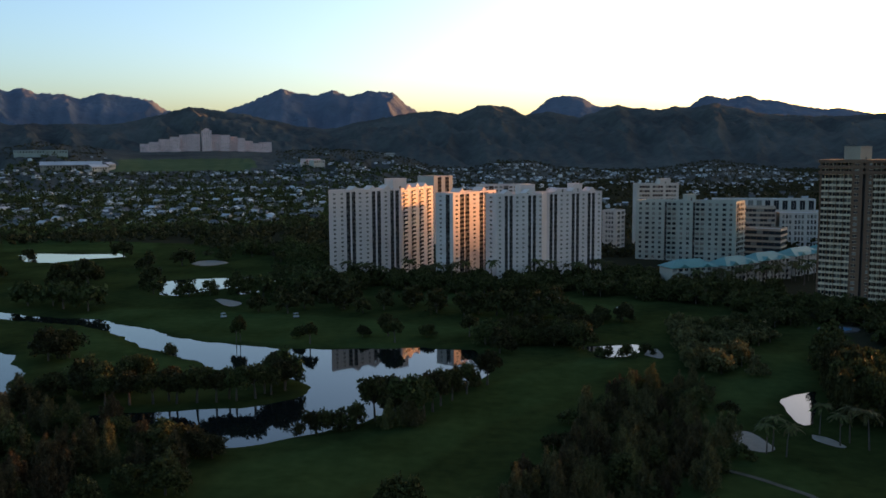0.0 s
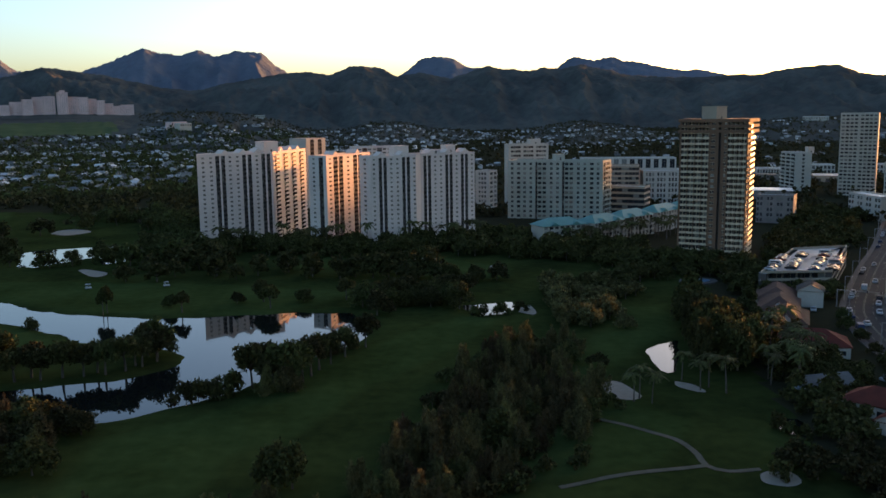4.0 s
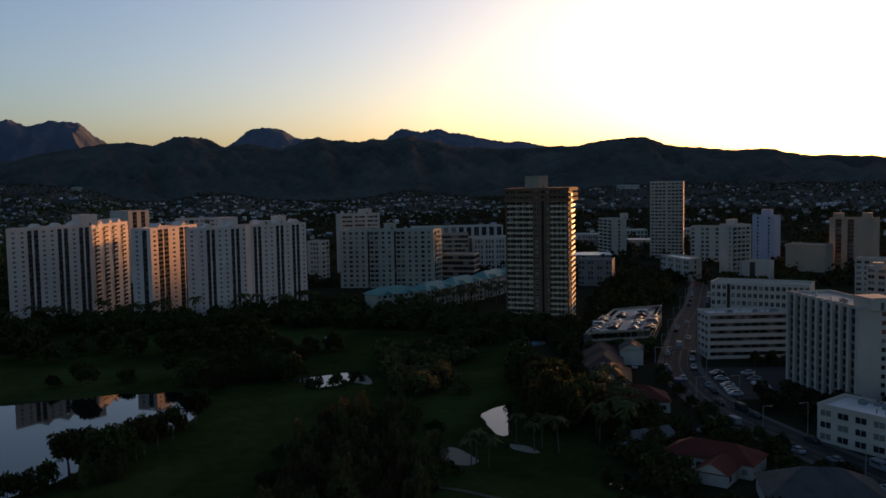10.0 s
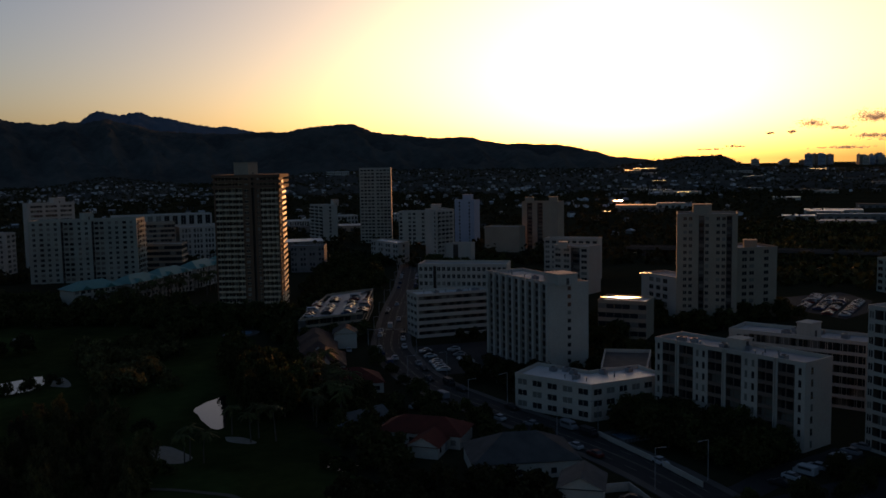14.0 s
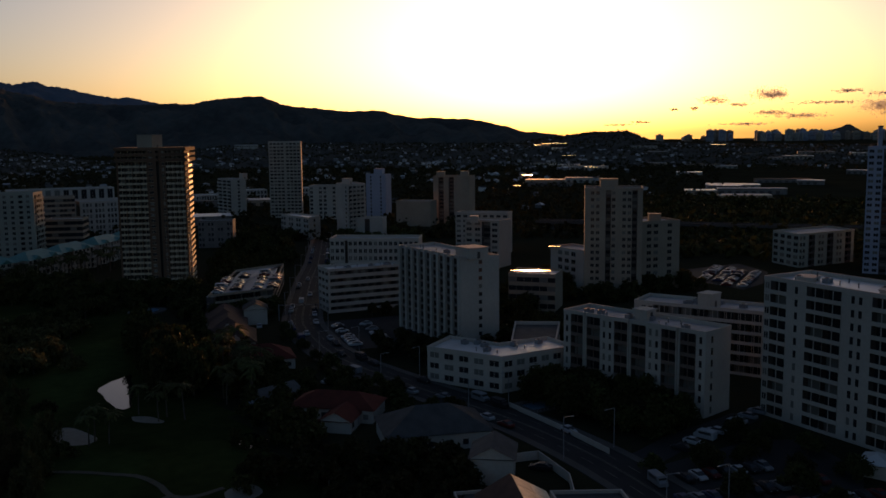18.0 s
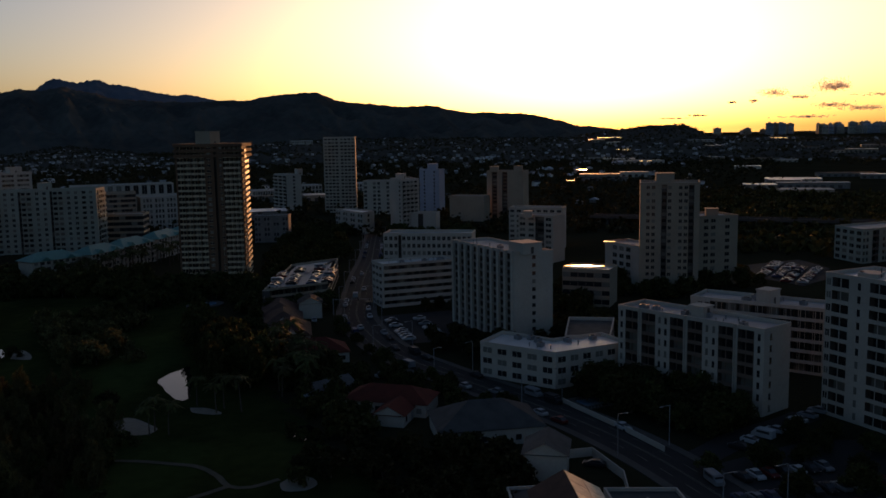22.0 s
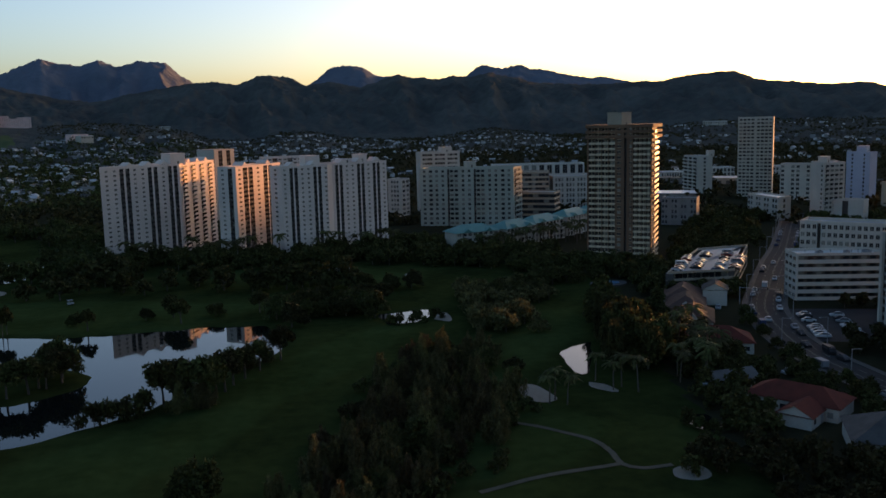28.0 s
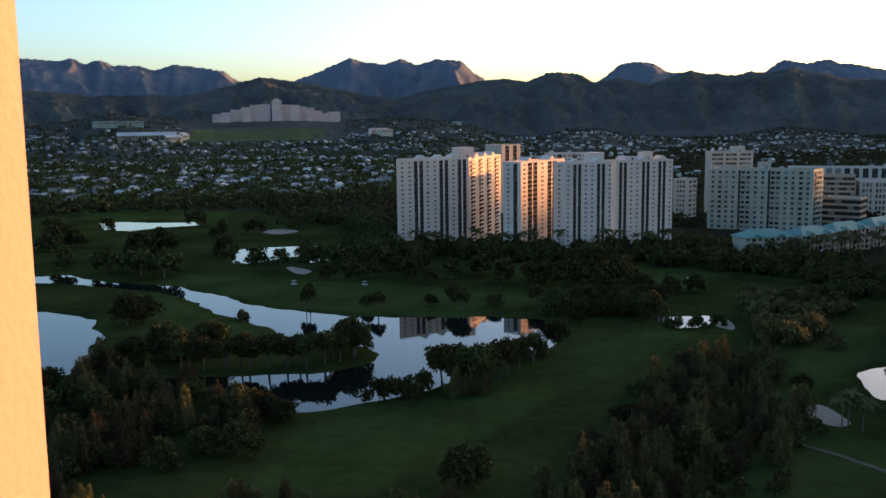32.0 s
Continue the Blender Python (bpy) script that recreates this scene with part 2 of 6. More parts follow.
class Bits:
    """Collects boxes and prisms into one mesh."""

    def __init__(self):
        self.v, self.f, self.m = [], [], []

    def box(self, x0, x1, y0, y1, z0, z1, mi=0, M=None):
        k = len(self.v)
        pts = [Vector(p) for p in ((x0, y0, z0), (x1, y0, z0), (x1, y1, z0), (x0, y1, z0), (x0, y0, z1), (x1, y0, z1), (x1, y1, z1), (x0, y1, z1))]
        self.v += [M @ p for p in pts] if M is not None else pts
        self.f += [tuple(k + i for i in q) for q in BOX_F]
        self.m += [mi] * 6
        return self

    def prism(self, poly, z0, z1, mi=0, top=None, cap=True):
        k, n = len(self.v), len(poly)
        self.v += [Vector((x, y, z0)) for x, y in poly] + [Vector((x, y, z1)) for x, y in poly]
        for i in range(n):
            j = (i + 1) % n
            self.f.append((k + i, k + j, k + n + j, k + n + i))
            self.m.append(mi)
        if cap:
            self.f.append(tuple(range(k + n, k + 2 * n)))
            self.m.append(mi if top is None else top)
        return self

    def poly(self, pts, mi=0):
        k = len(self.v)
        self.v += [Vector(p) for p in pts]
        self.f.append(tuple(range(k, k + len(pts))))
        self.m.append(mi)
        return self

    def add(self, other, M, mi=None):
        k = len(self.v)
        self.v += [M @ v for v in other.v]
        self.f += [tuple(k + i for i in q) for q in other.f]
        self.m += other.m if mi is None else [mi] * len(other.m)
        return self

    def done(self, name, mats, smooth=False):
        return obj(name, self.v, self.f, mats, self.m, smooth)

    def mesh(self, name, mats):
        me = bpy.data.meshes.new(name)
        me.from_pydata([tuple(v) for v in self.v], [], self.f)
        for m in mats:
            me.materials.append(m)
        me.polygons.foreach_set("material_index", np.asarray(self.m, dtype=np.int32))
        me.update()
        return me


def lerp_list(xs, table):
    a = np.array(table, dtype=float)
    return np.interp(xs, a[:, 0], a[:, 1])


def signed(poly, X, Y):
    """Distance to a polygon's outline, positive inside."""
    P = np.array(poly, dtype=float)
    Q = np.roll(P, -1, axis=0)
    best, inside = np.full(X.shape, 1e9), np.zeros(X.shape, dtype=bool)
    for (ax, ay), (bx, by) in zip(P, Q):
        dx, dy = bx - ax, by - ay
        t = np.clip(((X - ax) * dx + (Y - ay) * dy) / (dx * dx + dy * dy + 1e-9), 0, 1)
        best = np.minimum(best, np.hypot(X - ax - t * dx, Y - ay - t * dy))
        cross = (ay > Y) != (by > Y)
        with np.errstate(divide="ignore", invalid="ignore"):
            xi = ax + (Y - ay) * dx / (dy if dy else 1e-9)
        inside ^= cross & (X < xi)
    return np.where(inside, best, -best)


def waves(X, Y, size, seed, octaves=4):
    """Smooth rolling numbers about -1..1 out of turned sine waves."""
    r = np.random.RandomState(seed)
    out, amp, tot = np.zeros(X.shape), 1.0, 0.0
    for o in range(octaves):
        for _ in range(3):
            a, ph = r.uniform(0, 2 * math.pi), r.uniform(0, 6.28)
            k = 2 * math.pi / (size / 1.9 ** o) * r.uniform(0.7, 1.3)
            out += amp * np.sin(k * (X * math.cos(a) + Y * math.sin(a)) + ph)
            tot += amp
        amp *= 0.55
    return out / tot * 1.8


def leaf_cards(centres, size, rng, long=1.0, upward=0.0, wide=0.62):
    """Many small leaf-shaped faces at the given places."""
    n = len(centres)
    u = rng.normal(size=(n, 3))
    u[:, 2] = u[:, 2] * (1 - upward) + upward * (1.5 + rng.uniform(0, 1, n))
    u /= np.linalg.norm(u, axis=1)[:, None]
    w = np.cross(u, rng.normal(size=(n, 3)))
    w /= np.linalg.norm(w, axis=1)[:, None] + 1e-9
    s = size * rng.uniform(0.6, 1.4, n)[:, None]
    a, b = u * s * long, w * s * wide
    v = np.stack([centres - a, centres + b - a * 0.15, centres + a, centres - b - a * 0.15], 1).reshape(-1, 3)
    f = np.arange(n * 4).reshape(-1, 4)
    return v, f



# ---- ponds of the golf course ----
LAKE_MAIN = [(-145, 355), (-139, 355), (-128, 344), (-110, 332), (-100, 320), (-86, 310), (-68, 303), (-59, 298), (-39, 296), (-9, 297), (10, 293),
             (15, 271), (13, 261), (9, 251), (-1, 242), (-5, 234), (-15, 220), (-20, 213), (-28, 206), (-35, 202), (-44, 195), (-49, 193.5), (-61, 200),
             (-79, 207), (-92, 213), (-94, 218), (-85, 222), (-73, 223), (-60, 225), (-53, 226), (-46, 230), (-39, 236), (-38, 247), (-43, 255),
             (-52, 261), (-71, 268), (-74, 274), (-80, 281), (-88, 287), (-96, 295), (-104, 301), (-108, 308), (-120, 323), (-130, 332), (-139, 340)]
LAKE_WEST = [(-199, 306), (-170, 304), (-161, 300), (-147, 293), (-142, 290), (-136, 276), (-128, 266), (-126, 260), (-128, 257), (-116, 229),
             (-119, 222), (-123, 220), (-136, 207), (-175, 215), (-215, 260)]
POND_A = [(-236, 372), (-216, 376), (-206, 380), (-198, 382), (-189, 373), (-181, 370), (-175, 364), (-157, 358), (-143, 355), (-139, 341), (-148, 343), (-170, 352), (-178, 355), (-189, 359), (-207, 359), (-236, 362)]
POND_FAR = [(-278, 604), (-244, 596), (-219, 599), (-206, 575), (-227, 563), (-239, 544), (-259, 550), (-283, 592)]
POND_MID = [(-145, 461), (-141, 468), (-118, 474), (-94, 478), (-85, 450), (-88, 421), (-96, 412), (-104, 440), (-113, 430), (-125, 412), (-133, 416)]
POND_BRUSH = [(48, 297), (66, 300), (63, 287), (57, 281), (49, 280)]
POND_EAST = [(88, 230.5), (93, 234), (98, 236), (103, 242), (98.5, 233), (95, 224), (91, 214), (88, 207.5), (85.5, 207), (86.5, 216), (87.5, 223)]
CANAL = [(94, 172), (99.5, 171), (100, 165), (97.5, 160), (93.5, 163)]
CANAL_LOW = [(89.5, 154), (95, 153), (94, 146), (89, 146.5)]
PONDS = [CANAL, CANAL_LOW, LAKE_MAIN, LAKE_WEST, POND_A, POND_FAR, POND_MID, POND_BRUSH, POND_EAST]
POND_NAMES = ["a narrow canal beside the fairway", "a canal reach among trees", "the winding main golf lake", "the broad western golf lake", "a narrow golf pond", "a far golf pond", "a middle golf pond", "a small pond among brush", "a small pond by the palms"]
WATER_Z = -0.7
BUNKERS = {
    "B1": [(66, 200), (69, 202), (71, 200), (72, 193), (72, 189), (69, 187), (66, 189), (65, 193)],
    "B2": [(84, 199), (87, 196), (88, 190), (86, 190), (83, 195)],
    "B3": [(64, 281), (67, 288), (70, 290), (70, 281), (68, 276)],
    "B4": [(42, 396), (48, 399), (53, 396), (51, 389), (43, 389)],
    "B5": [(-103, 397), (-100, 399), (-89, 388), (-90, 379), (-95, 382)],
    "B6": [(-136, 309), (-131, 309), (-129, 302), (-133, 302)],
    "B8": [(-151, 530), (-150, 544), (-141, 548), (-130, 536), (-134, 525), (-141, 521)],
    "B9": [(71, 365), (73, 372), (77, 370), (78, 364), (74, 360)],
    "B7": [(77, 143), (79, 144), (82, 144), (83, 141), (82, 138), (79, 137), (76, 139), (76, 141)],
}
# the golf course's outline on the town's side
GOLF = [(-420, 60), (-420, 740), (-150, 640), (-60, 480), (0, 455), (70, 440), (120, 385), (150, 335), (128, 262), (112, 222), (98, 170), (92, 140), (88, 60)]

# the mown fairways
FAIRWAYS = [[(-344, 692), (-218, 688), (-194, 593), (-303, 608)],
            [(-152, 324), (-139, 339), (-103, 296), (-72, 270), (-72, 259), (-96, 256), (-117, 267)],
            [(-151, 358), (-143, 380), (-52, 358), (15, 326), (-16, 293), (-48, 298), (-81, 308), (-118, 337)],
            [(-19, 424), (25, 419), (55, 399), (80, 364), (74, 341), (45, 346), (23, 375), (-16, 388)],
            [(-47, 182), (-20, 199), (11, 244), (50, 285), (56, 269), (32, 231), (10, 207), (-4, 180), (-17, 168), (-23, 147), (-48, 148)],
            [(69, 229), (97, 282), (116, 284), (104, 245), (86, 228), (68, 204), (71, 184), (77, 170), (60, 149), (30, 147), (39, 166), (57, 192)]]


def ground_z(X, Y):
    """Height of the land: rolling golf course with hollows for the ponds, then a slow rise inland."""
    R = np.hypot(X, Y)
    roll = 0.5 * waves(X, Y, 90, 5) + 0.25 * waves(X, Y, 30, 6)
    golf = np.clip(signed(GOLF, X, Y) / 25, 0, 1)
    z = roll * golf
    sd = np.full(X.shape, -1e9)
    for p in PONDS:
        sd = np.maximum(sd, signed(p, X, Y))
    sd = sd + 0.9 * waves(X, Y, 17, 8, 3) * np.clip(1 + sd / 20, 0, 1)
    for b in BUNKERS.values():
        z = z * (1 - np.clip(1.5 + signed(b, X, Y) / 8, 0, 1))
    near = np.clip(1 + sd / 14, 0, 1)
    z = z * (1 - near) + near * 0.0
    z = np.where(sd > -4, np.minimum(z, -0.7 - sd * 0.35), z)
    return z + np.clip(R - 900, 0, None) * 0.0085


def spaced(lo, hi, a, b, step, grow):
    out = list(np.arange(a, b + 0.1, step))
    s = step
    while out[-1] < hi:
        s *= grow
        out.append(out[-1] + s)
    s = step
    while out[0] > lo:
        s *= grow
        out.insert(0, out[0] - s)
    return np.array(out)


GRID = []


def make_ground():
    xs, ys = spaced(-4500, 4600, -320, 260, 3.0, 1.09), spaced(-600, 4600, 60, 620, 3.0, 1.08)
    X, Y = np.meshgrid(xs, ys)
    Z = ground_z(X, Y)
    GRID.extend((xs, ys, Z))
    nx, ny = len(xs), len(ys)
    v = np.stack([X.ravel(), Y.ravel(), Z.ravel()], 1)
    i = np.arange(nx * ny).reshape(ny, nx)
    f = np.stack([i[:-1, :-1].ravel(), i[:-1, 1:].ravel(), i[1:, 1:].ravel(), i[1:, :-1].ravel()], 1)
    cx, cy = v[f, 0].mean(1), v[f, 1].mean(1)
    mids = np.where(signed(GOLF, cx, cy) > 0, 0, 1)
    me = bpy.data.meshes.new("ground")
    me.vertices.add(len(v))
    me.vertices.foreach_set("co", v.ravel())
    me.loops.add(f.size)
    me.loops.foreach_set("vertex_index", f.ravel().astype(np.int32))
    me.polygons.add(len(f))
    me.polygons.foreach_set("loop_start", (np.arange(len(f)) * 4).astype(np.int32))
    me.materials.append(M_GRASS)
    me.materials.append(M_ROUGH)
    me.polygons.foreach_set("material_index", mids.astype(np.int32))
    me.polygons.foreach_set("use_smooth", np.ones(len(f), dtype=bool))
    me.update(calc_edges=True)
    share = np.zeros(len(v))
    for poly in FAIRWAYS:
        share = np.maximum(share, np.clip(0.5 + signed(poly, v[:, 0], v[:, 1]) / 9, 0, 1))
    me.attributes.new("mown", "FLOAT", "POINT").data.foreach_set("value", share)
    return tagged(new("ground", me), "dark green golf turf and rough soil, gently rolling", "ground", kind="structure")


ground = make_ground()


def gz(x, y):
    """Height of the ground sheet at a place."""
    xs, ys, Z = GRID
    i, j = min(max(int(np.searchsorted(xs, x)) - 1, 0), len(xs) - 2), min(max(int(np.searchsorted(ys, y)) - 1, 0), len(ys) - 2)
    u, v = (x - xs[i]) / (xs[i + 1] - xs[i]), (y - ys[j]) / (ys[j + 1] - ys[j])
    return float((Z[j, i] * (1 - u) + Z[j, i + 1] * u) * (1 - v) + (Z[j + 1, i] * (1 - u) + Z[j + 1, i + 1] * u) * v)


BOUNDS = {}


def depth_in(poly, x, y, reach=0.0):
    """Distance to a polygon's outline for one place, positive inside; -99 where it is plainly away."""
    if id(poly) not in BOUNDS:
        BOUNDS[id(poly)] = (poly, min(p[0] for p in poly), max(p[0] for p in poly), min(p[1] for p in poly), max(p[1] for p in poly))
    _, x0, x1, y0, y1 = BOUNDS[id(poly)]
    if x < x0 - reach or x > x1 + reach or y < y0 - reach or y > y1 + reach:
        return -99.0
    best, ins = 1e9, False
    ax, ay = poly[-1]
    for bx, by in poly:
        dx, dy = bx - ax, by - ay
        t = min(1.0, max(0.0, ((x - ax) * dx + (y - ay) * dy) / (dx * dx + dy * dy + 1e-9)))
        best = min(best, (x - ax - t * dx) ** 2 + (y - ay - t * dy) ** 2)
        if (ay > y) != (by > y) and x < ax + (y - ay) * dx / dy:
            ins = not ins
        ax, ay = bx, by
    return math.sqrt(best) if ins else -math.sqrt(best)


def grown(poly, d):
    c = np.mean(poly, axis=0)
    return [tuple(np.array(p) + (np.array(p) - c) / (np.linalg.norm(np.array(p) - c) + 1e-6) * d) for p in poly]


for pond, say in zip(PONDS, POND_NAMES):
    b = np.array(pond)
    x0, y0, x1, y1 = b[:, 0].min() - 5, b[:, 1].min() - 5, b[:, 0].max() + 5, b[:, 1].max() + 5
    zz = WATER_Z + 0.012 * PONDS.index(pond)
    w = obj("water", [(x0, y0, zz), (x1, y0, zz), (x1, y1, zz), (x0, y1, zz)], [(0, 1, 2, 3)], M_WATER)
    tagged(w, "still dark water of " + say + ", mirroring the sky", "pond", kind="structure")


# ---- hills and mountains behind the town ----
FAR_RIDGE = [(-45, 3.6), (-28.7, 3.97), (-27.2, 3.86), (-26.4, 4.04), (-25.7, 3.69), (-25, 3.96), (-24.1, 3.61), (-22.7, 3.6), (-21.9, 3.33), (-20.7, 3.73), (-19, 3.54),
             (-17.7, 3.3), (-17, 2.7), (-14, 2.6), (-12.2, 3.2), (-10.8, 3.8), (-10, 4.11), (-9.4, 3.86), (-7.9, 3.7), (-6.9, 4.08), (-5.9, 3.65), (-4.7, 3.99), (-3.1, 3.86),
             (-2.3, 3.08), (-1.5, 2.6), (5.1, 2.3), (5.8, 2.7), (6.8, 3.52), (7.9, 3.6), (8.7, 3.48), (9.7, 2.87), (11, 2.8), (13.8, 2.45), (15.2, 2.75), (15.8, 3.19), (16.3, 3.47), (16.9, 3.29), (17.5, 3.18), (18.6, 3.4), (19.4, 3.11), (20.2, 3.05), (21.3, 2.75), (22.9, 2.43), (23.8, 2.47), (25.1, 2.19), (27, 1.8), (33, 1.2), (45, 0.2), (50, -0.8), (75, -1.2)]
MID_RIDGE = [(-45, 2.0), (-28.6, 2.19), (-25.8, 1.87), (-20, 1.9), (-17, 2.55), (-15.7, 2.96), (-14.1, 2.78), (-12.2, 2.5), (-9.4, 1.84), (-7.3, 1.6), (-5.1, 2.07),
             (-3.7, 2.3), (-1.5, 2.7), (-0.1, 2.7), (1, 2.5), (2.2, 2.97), (3, 3.1), (4.4, 2.86), (5.1, 2.43), (6.8, 2.6), (8.6, 2.2), (9.7, 2.6), (11, 3.01), (11.9, 2.71), (12.5, 2.79), (13.5, 2.57), (14.4, 2.83), (15.4, 2.71), (16.8, 2.97), (18.2, 2.61), (19.8, 2.22), (22.3, 2.1), (24.2, 2.05), (26.1, 2.13), (27.2, 2.11), (28.1, 2.28), (28.9, 2.45), (31.6, 2.6), (32.7, 2.06), (35.6, 1.76), (37.2, 1.59),
             (38.5, 1.71), (40.8, 1.24), (44.5, 1.07), (45.9, 0.86), (47.9, 0.3), (50.7, -0.05), (53, -0.7), (75, -1.2)]
LOW_RIDGE = [(-45, 0.3), (-28.7, 0.1), (-24.3, 0.8), (-18.5, 0.25), (-14.3, 0.35), (-11, 0.2), (-7.3, 0.35), (-3.7, 0.1), (-1.9, -0.3), (-0.9, -0.7), (2, -0.8), (3.4, -0.4),
             (5.5, -0.4), (7.6, -0.8), (12, -1.1), (16.8, -0.4), (21.9, -1.1), (30, -0.3), (40, -0.4), (47, -0.5), (51, 0.05), (52.6, 0.2), (54.5, 0.2), (56.0, -0.45), (62, -0.62), (75, -0.8)]


def hill_strip(name, ridge, r0, r1, r2, seed, rough, spur, label):
    """A range as a sheet in rings round the viewpoint: from its foot at r0 up to the crest at r1 and down again to r2."""
    az = np.arange(-45, 75.01, 0.08)
    rr = np.concatenate([np.linspace(r0, r1, 40), np.linspace(r1, r2, 8)[1:]])
    prof = lerp_list(az, ridge)
    prof = np.convolve(np.pad(prof, 2, mode="edge"), np.array([0.1, 0.2, 0.4, 0.2, 0.1]), mode="valid")
    crest = CAM_H + r1 * np.tan(np.radians(prof))
    A, Rr = np.meshgrid(np.radians(az), rr)
    X, Y = Rr * np.sin(A), Rr * np.cos(A)
    s = np.clip((Rr - r0) / (r1 - r0), 0, 1)
    foot = 0.0085 * (Rr - 900) - 6
    shape = s ** 1.25
    gull = waves(A * 3000, Rr * 0.35, spur, seed, 4)
    gull = 1 - np.abs(gull) * 1.3
    wig = (waves(A * 3000, Rr * 0.3, 90, seed + 7, 3) + 0.9 * waves(A * 3000, Rr * 0.3, 24, seed + 9, 3)) * rough
    if rough < 2.5:        # the mown slope below the hospital is even
        even = 1 - np.clip(1.6 - np.abs(np.degrees(A) + 16.2) / 4.2, 0, 1) * 0.9
        gull, wig = gull * even, wig * even
    Z = foot + (crest[None, :] - foot) * shape
    Z += (gull * 0.5) * 0.85 * (np.maximum(crest[None, :], 30) - foot) * s * (1 - s) * 2.2 + wig * s ** 4
    back = Rr > r1
    Z = np.where(back, crest[None, :] - (Rr - r1) * 0.55 + wig, Z)
    n, m = len(az), len(rr)
    i = np.arange(n * m).reshape(m, n)
    f = np.stack([i[:-1, :-1].ravel(), i[:-1, 1:].ravel(), i[1:, 1:].ravel(), i[1:, :-1].ravel()], 1)
    V = np.stack([X.ravel(), Y.ravel(), Z.ravel()], 1)
    fa, fe = np.degrees(A.ravel()[f].mean(1)), np.degrees(np.arctan((V[f, 2].mean(1) - CAM_H) / Rr.ravel()[f].mean(1)))
    wob = waves(fa * 40, fe * 100, 60, 77)
    lawn = (fa > -20.0 + 0.5 * wob) & (fa < -11.9 + 0.5 * wob) & (fe > -0.95 + 0.08 * wob) & (fe < -0.2 + 0.05 * wob) & (rough < 3)
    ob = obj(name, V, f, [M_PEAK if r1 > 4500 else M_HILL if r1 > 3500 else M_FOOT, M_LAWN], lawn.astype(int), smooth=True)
    tagged(ob, label, "mountains", kind="structure")
    return X, Y, Z


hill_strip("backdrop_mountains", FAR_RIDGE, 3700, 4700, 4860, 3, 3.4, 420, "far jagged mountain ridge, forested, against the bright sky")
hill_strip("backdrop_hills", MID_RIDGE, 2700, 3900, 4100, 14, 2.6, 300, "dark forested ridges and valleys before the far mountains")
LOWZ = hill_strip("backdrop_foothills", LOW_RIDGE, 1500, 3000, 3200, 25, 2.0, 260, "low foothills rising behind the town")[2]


def land_z(x, y):
    """Ground or foothill, whichever is higher."""
    r, a = math.hypot(x, y), math.degrees(math.atan2(x, y))
    z = gz(x, y)
    if 1500 < r < 3000 and -45 < a < 75:
        j, i = int(round((a + 45) / 0.08)), min(39, int(round((r - 1500) / (1500 / 39))))
        z = max(z, float(LOWZ[i, j]))
    return z


def on_slope(az, el):
    """The first place on the land along a bearing that shows at that height angle."""
    best = None
    for r in np.arange(700, 2985, 10.0):
        x, y = r * math.sin(radians(az)), r * math.cos(radians(az))
        z = land_z(x, y)
        e = math.degrees(math.atan((z - CAM_H) / r))
        if e >= el:
            return x, y, z
        best = (x, y, z)
    return best


# ---- bunkers, cart paths, roads ----
def sheet(name, poly, z, material, label, category):
    o = obj(name, [(x, y, z) for x, y in poly], [tuple(range(len(poly)))], material)
    return tagged(o, label, category, kind="structure")


def smooth_line(pts, step=2.0):
    P = [Vector(p) for p in pts]
    P = [2 * P[0] - P[1]] + P + [2 * P[-1] - P[-2]]
    out = []
    for i in range(1, len(P) - 2):
        n = max(2, int((P[i + 1] - P[i]).length / step))
        for k in range(n):
            t = k / n
            out.append(0.5 * (2 * P[i] + (P[i + 1] - P[i - 1]) * t + (2 * P[i - 1] - 5 * P[i] + 4 * P[i + 1] - P[i + 2]) * t * t + (3 * P[i] - P[i - 1] - 3 * P[i + 1] + P[i + 2]) * t ** 3))
    out.append(P[-2])
    return out


def rounded(poly, n=5):
    pts = smooth_line([*poly, poly[0]], 1.2)[:-1]
    return [(p.x, p.y) for p in pts]


def strip(name, pts, left, right, lift, material, label, category, thick=0.0, follow=True, dash=0):
    """A band along a line, between two offsets to its sides; a kerb face where it has thickness."""
    L = smooth_line(pts)
    v, f = [], []
    for i, p in enumerate(L):
        d = (L[min(i + 1, len(L) - 1)] - L[max(i - 1, 0)]).normalized()
        nrm = Vector((-d.y, d.x))
        for off in (left, right):
            q = p + nrm * off
            v.append((q.x, q.y, (gz(q.x, q.y) if follow else 0.0) + lift))
    for i in range(len(L) - 1):
        if dash and (i // dash) % 2:
            continue
        f.append((2 * i, 2 * i + 1, 2 * i + 3, 2 * i + 2))
    if thick:
        k = len(v)
        v += [(x, y, z - thick) for x, y, z in v]
        for i in range(len(L) - 1):
            f.append((2 * i + 1, k + 2 * i + 1, k + 2 * i + 3, 2 * i + 3))
            f.append((2 * i, 2 * i + 2, k + 2 * i + 2, k + 2 * i))
    o = obj(name, v, f, material)
    return tagged(o, label, category, kind="structure")


for key, poly in BUNKERS.items():
    sheet("bunker", rounded(poly), 0.07, M_SAND, "pale raked sand bunker set in golf turf", "bunker")
CART_PATHS = [[(53, 181), (60, 174), (65, 167), (69, 160), (69.5, 153), (69, 148), (72, 145), (78, 145)], [(69, 148), (62, 147), (55, 146), (40, 143)]]
for pts in CART_PATHS:
    strip("cart_path", pts, 0.65, -0.65, 0.1, M_PATH, "narrow pale concrete cart path across the turf", "path")
ROAD = [(330, 470), (296, 424), (262, 378), (228, 335), (195, 291), (175, 263), (165, 244), (156, 222), (151, 203), (149.5, 190), (148, 172), (147, 150), (145, 128), (140, 106), (132, 84), (122, 60), (108, 30)]
